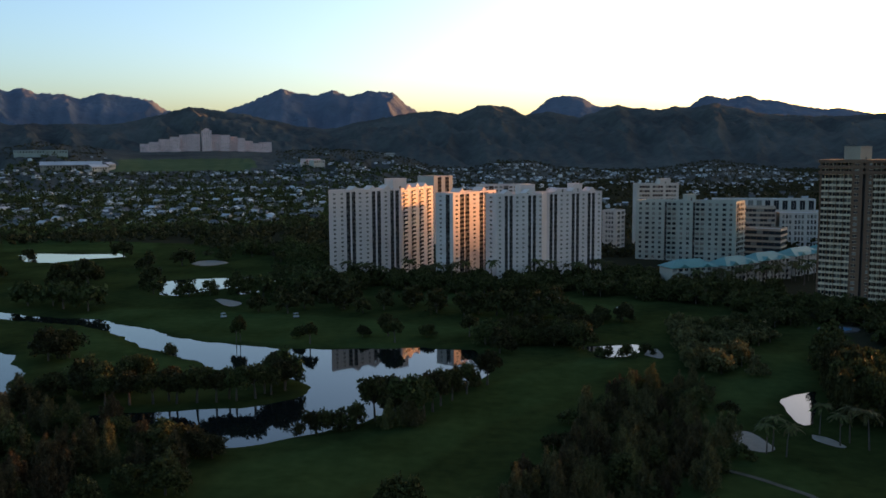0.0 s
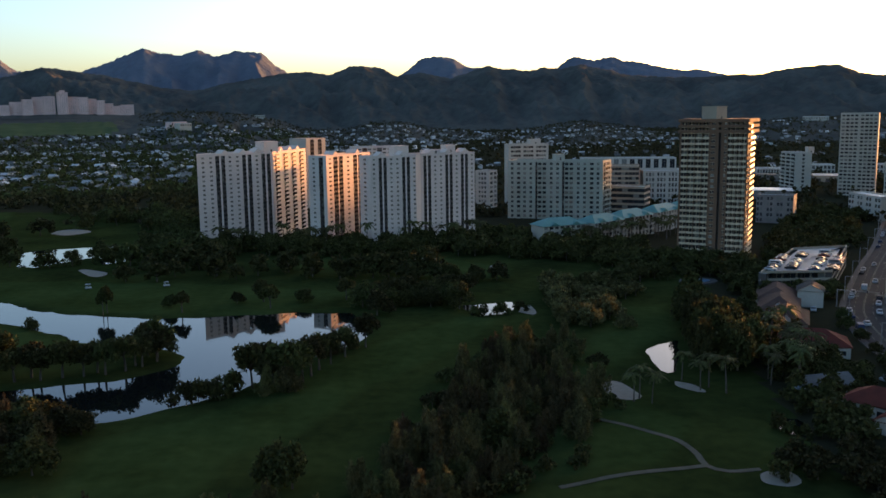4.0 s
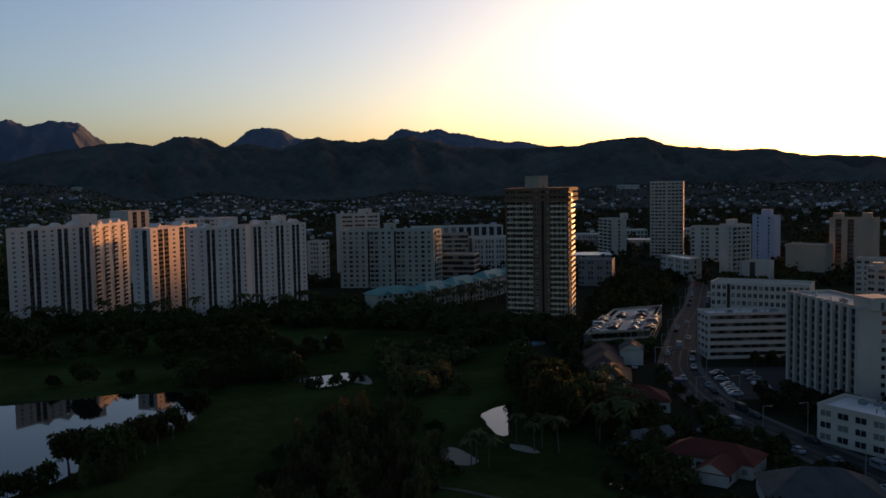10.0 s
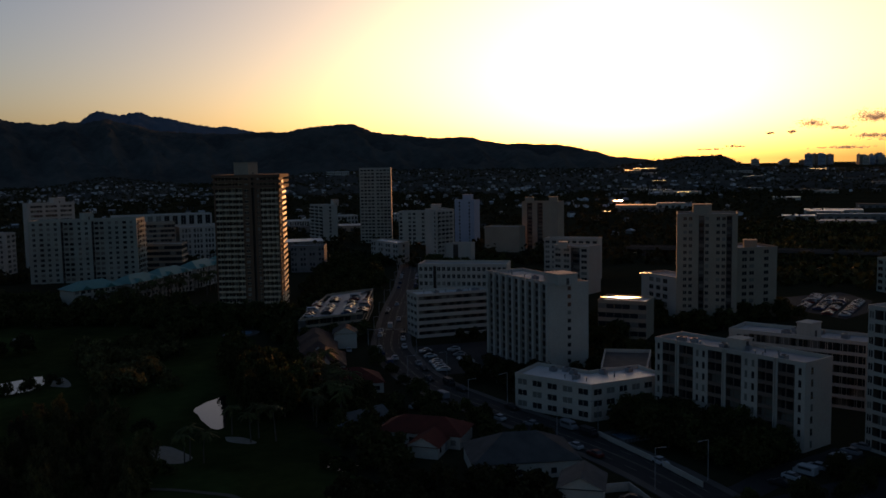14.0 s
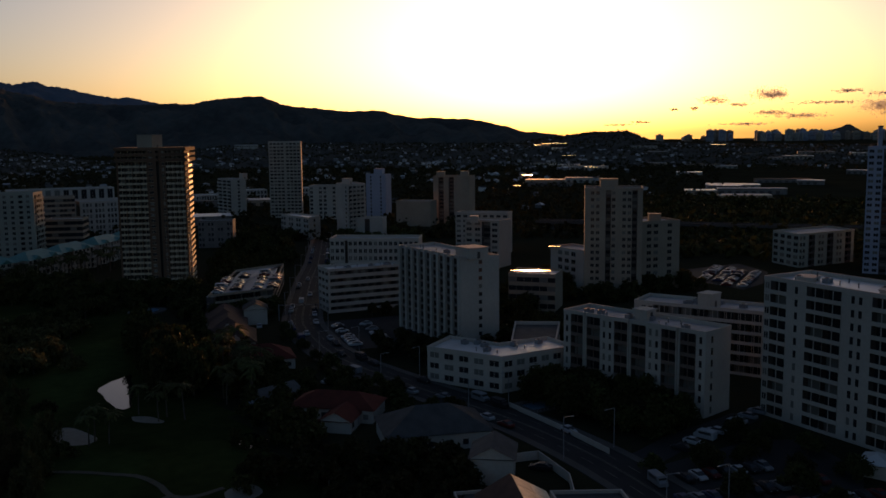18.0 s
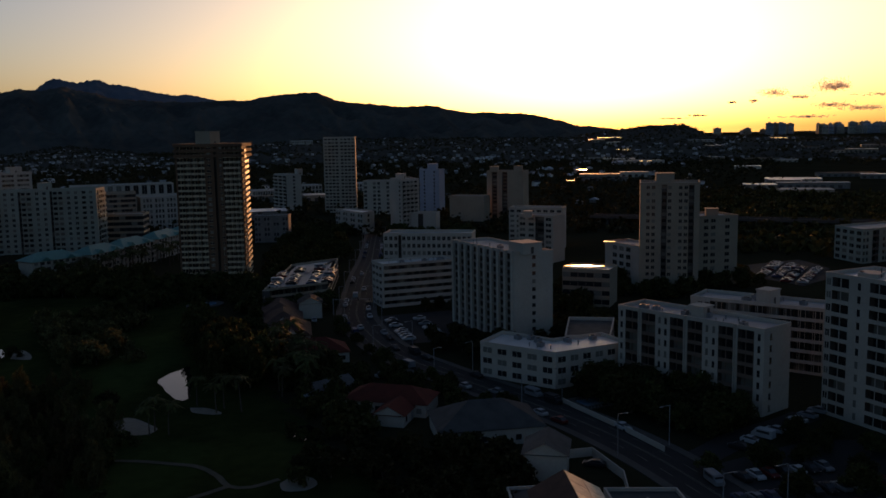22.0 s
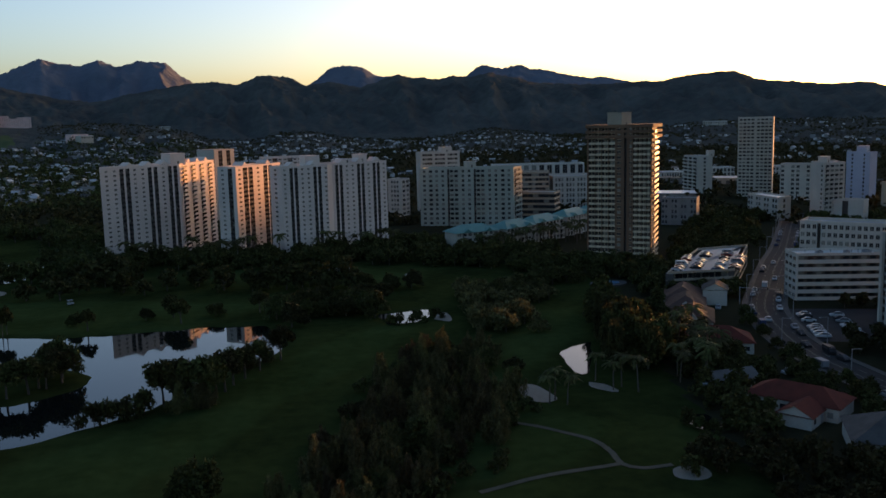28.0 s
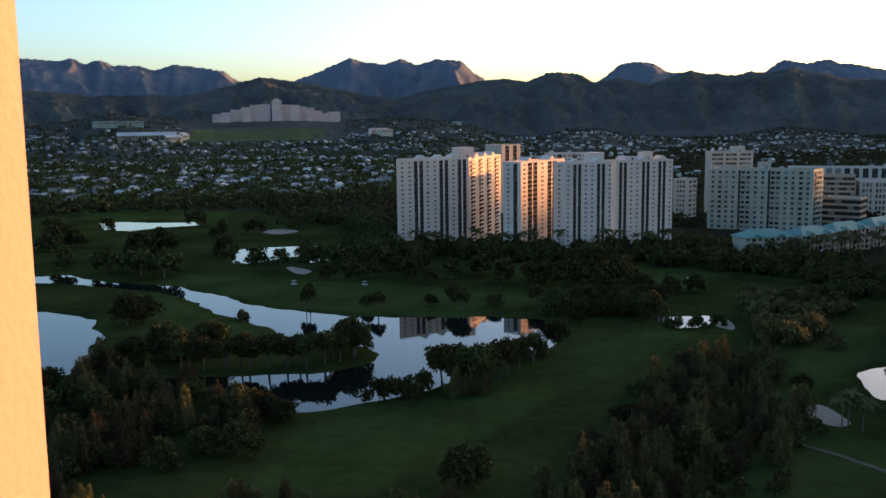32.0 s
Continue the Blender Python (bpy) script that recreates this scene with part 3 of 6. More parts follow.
strip("road", ROAD, 5.4, -5.4, 0.04, M_ASPH, "dark asphalt road curving through the town", "road", follow=False)
for s in (1, -1):
    strip("pavement", ROAD, s * 5.4 + (2.0 if s > 0 else 0), s * 5.4 - (2.0 if s < 0 else 0), 0.19, M_CONC, "raised concrete pavement along the road", "pavement", thick=0.19, follow=False)
    strip("road_marking", ROAD, s * 2.7 + 0.08, s * 2.7 - 0.08, 0.048, M_LINE, "dashed pale lane line on asphalt", "road marking", follow=False, dash=2)
    strip("road_marking", ROAD, s * 0.2 + 0.07, s * 0.2 - 0.07, 0.048, M_LINE, "pale centre line painted on asphalt", "road marking", follow=False)
DRIVE = [(138, 99), (150, 99.5), (162, 100.5), (178, 99), (186, 99)]
strip("driveway", DRIVE, 3.5, -3.5, 0.036, M_ASPH, "asphalt driveway between apartment blocks", "road", follow=False)
LOT_SOUTH = [(134, 96), (146, 95), (172, 90), (180, 82), (170, 66), (150, 58), (138, 56), (126, 66)]
LOT_MID = [(160, 216), (176, 257), (206, 246), (184, 205)]
LOT_EAST = [(340, 184), (345, 205), (372, 232), (408, 224), (392, 200), (362, 186)]
for poly, say in ((LOT_SOUTH, "asphalt car park below the apartment slabs"), (LOT_MID, "asphalt car park beside the finned block"), (LOT_EAST, "wide asphalt car park among trees")):
    sheet("car_park", poly, 0.032, M_ASPH, say, "car park")
ROUTES = [ROAD, DRIVE]
OPEN_YARD = [(101, 139), (112, 136), (126, 150), (112, 168)]      # kept free of trees


def clear_of(x, y, keep=2.0, roads=True):
    """True where nothing built or wet is near."""
    for p in PONDS:
        if depth_in(p, x, y, 2) > -1.0:
            return False
    for p in FOOT:
        if depth_in(p, x, y, keep) > -keep:
            return False
    if roads:
        for p in (LOT_SOUTH, LOT_MID, LOT_EAST, OPEN_YARD, *BUNKERS.values()):
            if depth_in(p, x, y, 2) > -1.5:
                return False
        for line in ROUTES:
            for (ax, ay), (bx, by) in zip(line, line[1:]):
                dx, dy = bx - ax, by - ay
                t = min(1, max(0, ((x - ax) * dx + (y - ay) * dy) / (dx * dx + dy * dy)))
                if math.hypot(x - ax - t * dx, y - ay - t * dy) < (9.5 if line is ROAD else 4.5):
                    return False
    return True


def fan(az0, az1, r0, r1, n, seed, power=1.0):
    r = random.Random(seed)
    out = []
    while len(out) < n:
        a, d = r.uniform(az0, az1), math.sqrt(r.uniform((r0 / 1.0) ** 2, r1 ** 2)) if power == 1 else r0 + (r1 - r0) * r.random() ** power
        x, y = d * math.sin(radians(a)), d * math.cos(radians(a))
        if d < 900 and not clear_of(x, y, 3.0, False):
            continue
        z = land_z(x, y)
        if -20.6 < a < -10.5 and d > 1500 and z > CAM_H - d * 0.0185:
            continue
        out.append((x, y, z))
    return out



# ---- buildings ----
UNITS = {}
M_HOUSEY = mat("sunlit_side_rail_yellow", (0.52, 0.44, 0.31), 0.5)
M_SANDY = mat("sand_coloured_rail_paint", (0.56, 0.41, 0.27), 0.8)
M_DUN = mat("dun_tone", (0.20, 0.175, 0.155), 0.9)
M_RAIL = mat("brown_painted_rail", (0.16, 0.11, 0.085), 0.8)
FOOT = []                         # outlines that plants keep clear of


def tray(b, w, y0, y1, z0, z1, top, thick):
    """A floor slab with its parapet, as one piece: the outline of the cut drawn out along the wall."""
    cut = [(y0, z0), (y1, z0), (y1, top), (y1 - thick, top), (y1 - thick, z1), (y0, z1)]
    k, n = len(b.v), len(cut)
    b.v += [Vector((-w / 2, y, z)) for y, z in cut] + [Vector((w / 2, y, z)) for y, z in cut]
    b.f += [tuple(k + i for i in range(n)), tuple(k + n + i for i in reversed(range(n)))]
    b.f += [(k + (i + 1) % n, k + i, k + n + i, k + n + (i + 1) % n) for i in (0, 4, 5, 1, 2, 3)]
    b.m += [0] * (n + 2)


def unit_bits(kind, w, fh, deep):
    """One bay of one storey; x along the wall, y outwards, z up from the storey's floor. Materials: 0 wall, 1 glass, 2
    dark recess colour.
    """
    b = Bits()
    if kind == "L":        # a lanai in a slot of the wall
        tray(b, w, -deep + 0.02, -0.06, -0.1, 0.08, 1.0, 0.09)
        # parapet front takes the same dark recess colour
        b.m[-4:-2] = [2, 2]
        b.box(-w * 0.42, w * 0.42, -deep + 0.02, -deep + 0.1, 0.12, fh - 0.45, 1)
    elif kind == "R":      # a wide lanai behind an open rail
        tray(b, w, -deep + 0.02, 0.06, -0.14, 0.12, 0.78, 0.11)
        b.box(-w * 0.46, w * 0.46, -deep + 0.02, -deep + 0.1, 0.14, fh - 0.4, 1)
        b.box(-0.07, 0.07, -0.12, 0.0, 0.78, fh - 0.16, 0)
        b.box(-w * 0.24 - 0.05, -w * 0.24 + 0.05, -deep + 0.1, -deep + 0.16, 0.14, fh - 0.4, 0)
        b.box(w * 0.24 - 0.05, w * 0.24 + 0.05, -deep + 0.1, -deep + 0.16, 0.14, fh - 0.4, 0)
    elif kind == "G":      # an open gallery behind a solid parapet, all along
        tray(b, w, -deep + 0.02, 0.05, -0.16, 0.1, 1.2, 0.15)
    elif kind == "B":      # a balcony that stands out from the wall
        tray(b, w * 0.92, 0.0, 1.25, -0.1, 0.1, 1.02, 0.12)
        b.box(-w * 0.36, w * 0.36, 0.0, 0.05, 0.12, fh - 0.5, 1)
    elif kind == "w":      # a plain window with a sill
        b.box(-w * 0.3, w * 0.3, 0.0, 0.03, 0.95, fh - 0.45, 1)
        b.box(-w * 0.34, w * 0.34, 0.0, 0.12, 0.85, 0.95, 0)
        b.box(-w * 0.34, w * 0.34, 0.0, 0.09, fh - 0.45, fh - 0.35, 0)
        b.box(-0.05, 0.05, 0.0, 0.06, 0.95, fh - 0.45, 0)
    elif kind == "n":      # a narrow window
        b.box(-w * 0.22, w * 0.22, 0.0, 0.03, 0.8, fh - 0.5, 1)
        b.box(-w * 0.27, w * 0.27, 0.0, 0.1, 0.7, 0.8, 0)
    elif kind == "r":      # ribbon window
        b.box(-w * 0.5, w * 0.5, 0.0, 0.03, 1.0, fh - 0.5, 1)
        b.box(-w * 0.5, -w * 0.5 + 0.12, 0.0, 0.08, 1.0, fh - 0.5, 0)
        b.box(-w * 0.5, w * 0.5, 0.0, 0.14, 0.88, 1.0, 0)
    return b


UNIT_NAMES = {"G": "gallery", "L": "lanai", "R": "lanai", "B": "balcony", "w": "window", "n": "window", "r": "window"}


def split(pattern):
    out = []
    for tok in pattern.split():
        out.append((".", float(tok)) if tok[0] == "." and len(tok) > 1 else (tok[0], float(tok[1:] or 1)))
    return out


def building(name, label, category, corners, z1, floors, sides, wall=M_WHITE, trim=None, z0=0.0, deep=1.6, ground_floor=0.0, joined=False,
             roof=M_ROOF, parapet=0.9, boxes=(), group="", rail=None, rails=None, fin=0.35):
    """A block of storeys. corners: outline, anticlockwise from above; sides: for each wall a pattern of bays
    (L, R lanai slots, B balcony, w n r windows, f fin, d dark slot, . plain), each letter with its share of the width."""
    cx, cy = np.mean(corners, axis=0)
    FOOT.append(corners)
    root = spot(name, cx, cy, z0)
    tagged(root, label, category, group)
    inv = Matrix.Translation((-cx, -cy, -z0))
    trim = trim or wall
    rail = rail or trim
    outline, placed, dark = [], [], []
    fh = (z1 - z0 - ground_floor) / floors
    n = len(corners)
    for i in range(n):
        p, q = Vector(corners[i]), Vector(corners[(i + 1) % n])
        d = q - p
        length = d.length
        d /= length
        out = Vector((d.y, -d.x))
        outline.append(tuple(p))
        if not sides.get(i):
            continue
        bays = split(sides[i])
        total, s = sum(w for _, w in bays), 0.0
        for kind, w in bays:
            w = w * length / total
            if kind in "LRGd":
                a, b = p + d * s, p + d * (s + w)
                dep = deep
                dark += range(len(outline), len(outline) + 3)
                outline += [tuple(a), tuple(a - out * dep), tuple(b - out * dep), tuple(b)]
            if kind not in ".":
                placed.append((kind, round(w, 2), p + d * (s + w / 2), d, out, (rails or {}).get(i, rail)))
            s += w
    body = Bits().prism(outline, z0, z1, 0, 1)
    # slot faces are coloured dark in place of deep shade
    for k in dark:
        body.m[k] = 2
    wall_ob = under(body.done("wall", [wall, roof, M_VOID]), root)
    wall_ob.matrix_parent_inverse = inv
    rim = Bits()
    loops = ([], [])
    for i in range(n):
        o, p, q = Vector(corners[i - 1]), Vector(corners[i]), Vector(corners[(i + 1) % n])
        e, f2 = (p - o).normalized(), (q - p).normalized()
        m = Vector((e.y + f2.y, -e.x - f2.x))
        m /= max(0.3, m.dot(Vector((f2.y, -f2.x))))
        loops[0].append(p + m * 0.06)
        loops[1].append(p - m * 0.28)
    for loop in loops:
        for z in (z1 - 0.03, z1 + parapet):
            rim.v += [Vector((v.x, v.y, z)) for v in loop]
    for i in range(n):
        j = (i + 1) % n
        rim.f += [(i, j, n + j, n + i), (2 * n + j, 2 * n + i, 3 * n + i, 3 * n + j), (n + i, n + j, 3 * n + j, 3 * n + i), (i, 2 * n + i, 2 * n + j, j)]
        rim.m += [0] * 4
    r = under(rim.done("parapet", [trim]), root)
    r.matrix_parent_inverse = inv
    bulk = Bits()
    for kind, w, c, d, out, rl in placed:
        M0 = Matrix(((d.x, out.x, 0, c.x), (d.y, out.y, 0, c.y), (0, 0, 1, 0), (0, 0, 0, 1)))
        if kind == "f":
            o = under(Bits().box(-w / 2, w / 2, 0, fin, z0, z1 + parapet, 0, M0).done("fin", [trim]), root)
            o.matrix_parent_inverse = inv
            continue
        if kind == "d":
            continue
        for k in range(floors):
            zf = z0 + ground_floor + k * fh
            M = Matrix.Translation((0, 0, zf)) @ M0
            key = (kind, w, round(fh, 3), deep, wall.name, rl.name)
            if joined:
                bulk.add(unit_bits(kind, w, fh, deep), M)
                continue
            if key not in UNITS:
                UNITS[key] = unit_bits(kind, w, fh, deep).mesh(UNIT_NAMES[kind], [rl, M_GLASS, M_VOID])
            o = new(UNIT_NAMES[kind], UNITS[key])
            o.parent = root
            o.matrix_parent_inverse = inv
            o.matrix_basis = M
            if kind == "G":
                for i in range(int(w / 3.0)):
                    x = -w / 2 + 1.5 + i * 3.0
                    if "door" not in UNITS:
                        UNITS["door"] = Bits().box(-1.0, 0.9, -1.48, -1.4, 0.12, fh - 0.4, 0).mesh("window", [M_GLASS])
                    q = new("window", UNITS["door"])
                    q.parent = root
                    q.matrix_parent_inverse = inv
                    q.matrix_basis = M @ Matrix.Translation((x, 0, 0))
    if bulk.v:
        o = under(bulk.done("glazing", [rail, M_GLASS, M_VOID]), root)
        o.matrix_parent_inverse = inv
        tagged(o, kind="stuff")
    for bx, by, sx, sy, h, turn in boxes:
        M = pose(bx, by, z1, 0, 0, turn)
        bb = Bits().box(-sx / 2, sx / 2, -sy / 2, sy / 2, 0, h, 0, M)
        bb.box(-sx / 2 - 0.2, sx / 2 + 0.2, -sy / 2 - 0.2, sy / 2 + 0.2, h, h + 0.25, 0, M)
        bb.box(-0.5, 0.5, -sy / 2 - 0.03, -sy / 2, 0.1, 2.1, 1, M)
        o = under(bb.done("rooftop_housing", [trim, M_VOID]), root)
        o.matrix_parent_inverse = inv
    return root


def at(az, d):
    return (d * math.sin(radians(az)), d * math.cos(radians(az)))


def slab(az0, d0, az1, d1, depth):
    """Outline of a slab whose front runs between two bearings and distances, anticlockwise."""
    p, q = Vector(at(az0, d0)), Vector(at(az1, d1))
    d = (q - p).normalized()
    back = Vector((-d.y, d.x)) * depth
    return [tuple(p), tuple(q), tuple(q + back), tuple(p + back)]


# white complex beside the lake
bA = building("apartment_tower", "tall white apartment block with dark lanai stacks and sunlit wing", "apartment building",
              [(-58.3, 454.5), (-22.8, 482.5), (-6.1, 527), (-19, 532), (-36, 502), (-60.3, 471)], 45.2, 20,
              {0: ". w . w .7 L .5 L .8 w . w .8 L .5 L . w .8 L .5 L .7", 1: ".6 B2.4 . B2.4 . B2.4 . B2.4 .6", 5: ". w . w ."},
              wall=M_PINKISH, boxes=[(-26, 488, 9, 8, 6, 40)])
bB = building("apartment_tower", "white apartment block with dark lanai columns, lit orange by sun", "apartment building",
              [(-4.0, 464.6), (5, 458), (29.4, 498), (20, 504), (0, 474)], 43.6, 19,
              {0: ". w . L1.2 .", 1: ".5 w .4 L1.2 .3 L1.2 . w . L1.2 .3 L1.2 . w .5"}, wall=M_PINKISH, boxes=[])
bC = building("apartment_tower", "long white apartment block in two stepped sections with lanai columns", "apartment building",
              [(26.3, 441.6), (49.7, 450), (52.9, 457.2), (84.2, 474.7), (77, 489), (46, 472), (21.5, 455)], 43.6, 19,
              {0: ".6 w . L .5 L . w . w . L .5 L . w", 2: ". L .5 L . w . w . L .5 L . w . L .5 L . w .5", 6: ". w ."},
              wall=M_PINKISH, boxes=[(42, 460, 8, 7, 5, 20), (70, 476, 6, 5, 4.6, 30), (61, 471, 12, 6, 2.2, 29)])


def roof_gable(owner, p, q, z, spots, w=5.0, h=2.2, deep=6.0):
    """Small gables along a roof edge."""
    a, d = Vector(p), (Vector(q) - Vector(p)).normalized()
    back = Vector((-d.y, d.x))
    inv = Matrix.Translation(-Vector(owner.matrix_basis.translation))
    for s in spots:
        c = a + (Vector(q) - a) * s
        P = [c - d * w / 2, c + d * w / 2, c]
        P = [Vector((v.x + back.x * t, v.y + back.y * t, z + (h if i == 2 else 0.3))) for t in (-0.1, deep) for i, v in enumerate(P)]
        b = Bits()
        b.v, b.f, b.m = P, [(0, 1, 2), (3, 5, 4), (0, 2, 5, 3), (1, 4, 5, 2)], [0] * 4
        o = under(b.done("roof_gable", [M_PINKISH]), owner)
        o.matrix_parent_inverse = inv


roof_gable(bA, (-58.3, 454.5), (-22.8, 482.5), 46, (0.36, 0.6, 0.8))
roof_gable(bA, (-22.8, 482.5), (-6.1, 527), 46, (0.25, 0.5, 0.75))
roof_gable(bB, (5, 458), (29.4, 498), 44.4, (0.2, 0.7))
roof_gable(bC, (26.3, 441.6), (49.7, 450), 44.4, (0.25, 0.72))
roof_gable(bC, (52.9, 457.2), (84.2, 474.7), 44.4, (0.2, 0.5, 0.82))
building("apartment_tower", "slim white tower behind the long white block, one side sunlit", "apartment building",
         slab(-0.6, 640, 0.6, 655, 16), 48, 17, {0: ". L . L .", 1: ". w w ."}, wall=M_WHITE, joined=True)
building("apartment_tower", "pale green twelve-storey slab with balconies and a sunlit end", "apartment building",
         [at(12.17, 556), at(18.16, 548), at(18.66, 562), at(12.75, 571)], 35, 12,
         {0: ".6 w .5 B1.1 .4 w .5 w .6 L.5 B1.1 B1.1 .6 w .5 w .6 L.5 B1.1 B1.1 .6 w .5 w .6 B1.1 .4 w .6", 1: ".5 B B B B .5"}, wall=M_SAGE, boxes=[(150, 545, 6, 5, 4, 15)])
building("office_tower", "white tower with a flat overhanging top behind the green slab", "apartment building",
         slab(12.2, 640, 14.75, 645, 18), 42, 14, {0: ". r r r r . r r r r . r r r r ."}, wall=M_WHITE, joined=True, boxes=[(155, 630, 8, 6, 4, 14)])
building("apartment_block", "small white block half hidden by trees", "apartment building", slab(10.1, 620, 11.0, 615, 12), 25, 8, {0: ". w w w .", 1: "w w"}, joined=True)
building("office_block", "tan office block with brown ribbon windows", "office building", slab(18.66, 640, 20.4, 640, 18), 26.6, 8, {0: "r r r r r r r r"}, wall=M_TAN, joined=True)
building("office_block", "low brown office block with ribbon windows", "office building", slab(18.7, 575, 20.75, 570, 16), 17.5, 5, {0: "r r r r r r", 1: "r r r"}, wall=M_TAN, rail=M_RAIL, joined=True)
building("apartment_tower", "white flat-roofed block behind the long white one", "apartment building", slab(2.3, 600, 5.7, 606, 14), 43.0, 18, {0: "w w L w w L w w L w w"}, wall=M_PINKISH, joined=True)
building("apartment_block", "brown-grey low apartment block among trees", "apartment building", slab(27.4, 548, 29.5, 545, 13), 15.5, 5, {0: "w w . w w . w w . w w"}, wall=M_DUN, joined=True)
building("apartment_block", "low pale four-storey block with a pale blue end", "apartment building", [at(32.5, 602), at(34.2, 572), at(34.95, 584), at(33.2, 614)], 13.4, 4, {0: "w w . w w . w w . w w", 1: ". n ."}, wall=M_WHITE, roof=M_ROOFW, joined=True)
building("office_block", "white office block with three window bays", "office building", slab(20.66, 645, 22.85, 650, 20), 22.6, 6, {0: ".6 w w w .6 w w w .6 w w w .6"}, wall=M_WHITE, joined=True)

# brown tower; its sun-side rails carry a paler yellow for the sunlit glow
bT = building("apartment_tower", "tall brown concrete tower with pale lanai rails, its edge sunlit", "apartment building",
         [(155.5, 370), (168.5, 359.8), (178, 352.6), (188.7, 369.5), (180, 377), (168, 386)], 60, 25,
         {0: ".4 R1.4 .12 R1.4 .12 R1.4 .12 R1.4 .25 w1.3 .5", 1: "d.8 .7 w1.2 .25 R1.3 .12 R1.3 .12 R1.3 .12 R1.3 .4", 2: ".4 B2 .3 B2 .3 B2 .4"}, wall=M_BROWN, trim=M_TAN, rails={0: M_SANDY, 1: M_SANDY, 2: M_HOUSEY}, deep=1.8, boxes=[(170, 368, 8.5, 7, 6.3, 35)])

for z0, z1, grow, say in ((55.3, 56.6, 0.7, M_BROWN), (57.6, 58.8, 0.7, M_BROWN), (59.8, 61.2, 0.7, M_BROWN)):
    c = Vector((173.4, 369.0))
    ring = [tuple(c + (Vector(p) - c) * (1 + grow / (Vector(p) - c).length)) for p in ((155.5, 370), (178, 352.6), (190.3, 368.4), (168, 386))]
    o = under(Bits().prism(ring, z0, z1).done("cornice", [say]), bT)
    o.matrix_parent_inverse = Matrix.Translation(-bT.matrix_basis.translation)

# white buildings along the road
building("apartment_block", "low white apartment slab with six long gallery floors", "apartment building",
         [(189.5, 267), (217, 258.3), (220.7, 269.8), (193, 278.5)], 15.6, 6, {0: ".3 G12 .3", 3: "w w w"}, wall=M_WHITE, roof=M_ROOFW, deep=1.5)
building("apartment_block", "white eight-storey block with rows of small windows", "apartment building",
         slab(35.5, 358, 41.2, 352, 13), 23.7, 8, {0: "w w w d.6 w w w w w w w w w w w w w w", 3: "w w w"}, wall=M_WHITE)
# bays between the fins have a darker dun tone than the wall
building("apartment_tower", "white ten-storey block with tall vertical fins and lanais", "apartment building",
         [(194, 231), (187, 194), (198, 188.6), (207, 228)], 27.3, 11,
         {0: "f.6 R1.6 f.6 R1.6 f.6 R1.6 f.6 R1.6 f.6 R1.6 f.6 R1.6 f.6 R1.6 f.6 R1.6 f.6 R1.6 f.6", 1: ". . n . . ", 2: ". w . w . w"}, wall=M_WHITE, fin=0.9, rails={0: M_DUN}, deep=1.3, boxes=[(192.5, 195, 7, 8, 3.2, -12)])
building("office_block", "low white three-storey wing with a flat roof", "office building",
         [(154, 173), (159.5, 151), (182, 146), (185, 158), (170, 162), (167, 178)], 8.6, 3, {0: "w w w w w", 1: "w w w w w w"}, wall=M_WHITE, roof=M_ROOFW)
building("apartment_block", "white seven-storey slab with dark lanai bays and a blank end wall", "apartment building",
         [(176.3, 145), (177.3, 104.7), (188, 104.5), (187, 145)], 19.3, 7,
         {0: ".2 n .3 R2.6 f.18 .3 f.18 R2.6 .3 n .15 n .3 R2.6 f.18 .3 f.18 R2.6 .3 n .15 n .3 R2.6 f.18 .3 f.18 R2.6 .3 n .3", 1: ". n . . . .", 3: ". w w ."}, wall=M_WHITE, rail=M_RAIL, boxes=[(183, 125, 4, 4, 2.5, 0)])
building("apartment_block", "grey-white seven-storey slab with open galleries", "apartment building",
         [(210, 147), (219, 111), (231, 114), (222, 150)], 17, 6, {0: ". w w R2 R2 R2 R2 R2 R2 R2 R2 w"}, wall=M_WHITE, boxes=[(218, 128, 5, 4, 4, 0)])
building("apartment_tower", "white twelve-storey apartment slab with lanai stacks", "apartment building",
         [(190, 97.7), (178, 46), (193, 42), (205, 94)], 31.5, 11,
         {0: "w R2.5 . n . R2.5 R2.5 . n n . R2.5 R2.5 . n . R2.5 R2.5 . n", 3: ". w . w ."}, wall=M_WHITE, roof=M_ROOFW, boxes=[(195, 90, 5, 4, 0.8, 10), (190, 70, 4, 4, 0.8, 10)])
building("apartment_tower", "tall tan tower with windows on every floor and a lower wing", "apartment building",
         [(285, 224), (299, 206), (314, 217), (300, 236)], 42.5, 16, {0: ". w w . L w . w w L .", 1: ". w . L . w ."}, wall=M_TAN, boxes=[(298, 222, 7, 7, 4, 40)])
building("apartment_tower", "lower tan wing beside a tall tan tower", "apartment building",
         [(308, 214), (326, 206), (334, 222), (318, 231)], 28, 10, {0: ". w w . w ."}, wall=M_TAN, boxes=[(322, 216, 5, 5, 3, 40)])
building("apartment_tower", "tall grey-blue tower with stepped roof boxes", "apartment building",
         [(417.7, 167.5), (428, 133), (452, 140), (441, 175)], 57, 21, {0: "w w L w w . w w L w w", 3: ". w w ."}, wall=M_GREYB, boxes=[(432, 152, 10, 10, 5, 15)], joined=True)
building("apartment_block", "low white and green block with square windows", "apartment building",
         [(423, 214), (414, 196), (452, 186), (461, 204)], 15.5, 5, {0: "w w w w", 1: "w w . L2 . w w . L2 . w w . L2 ."}, wall=M_SAGE)

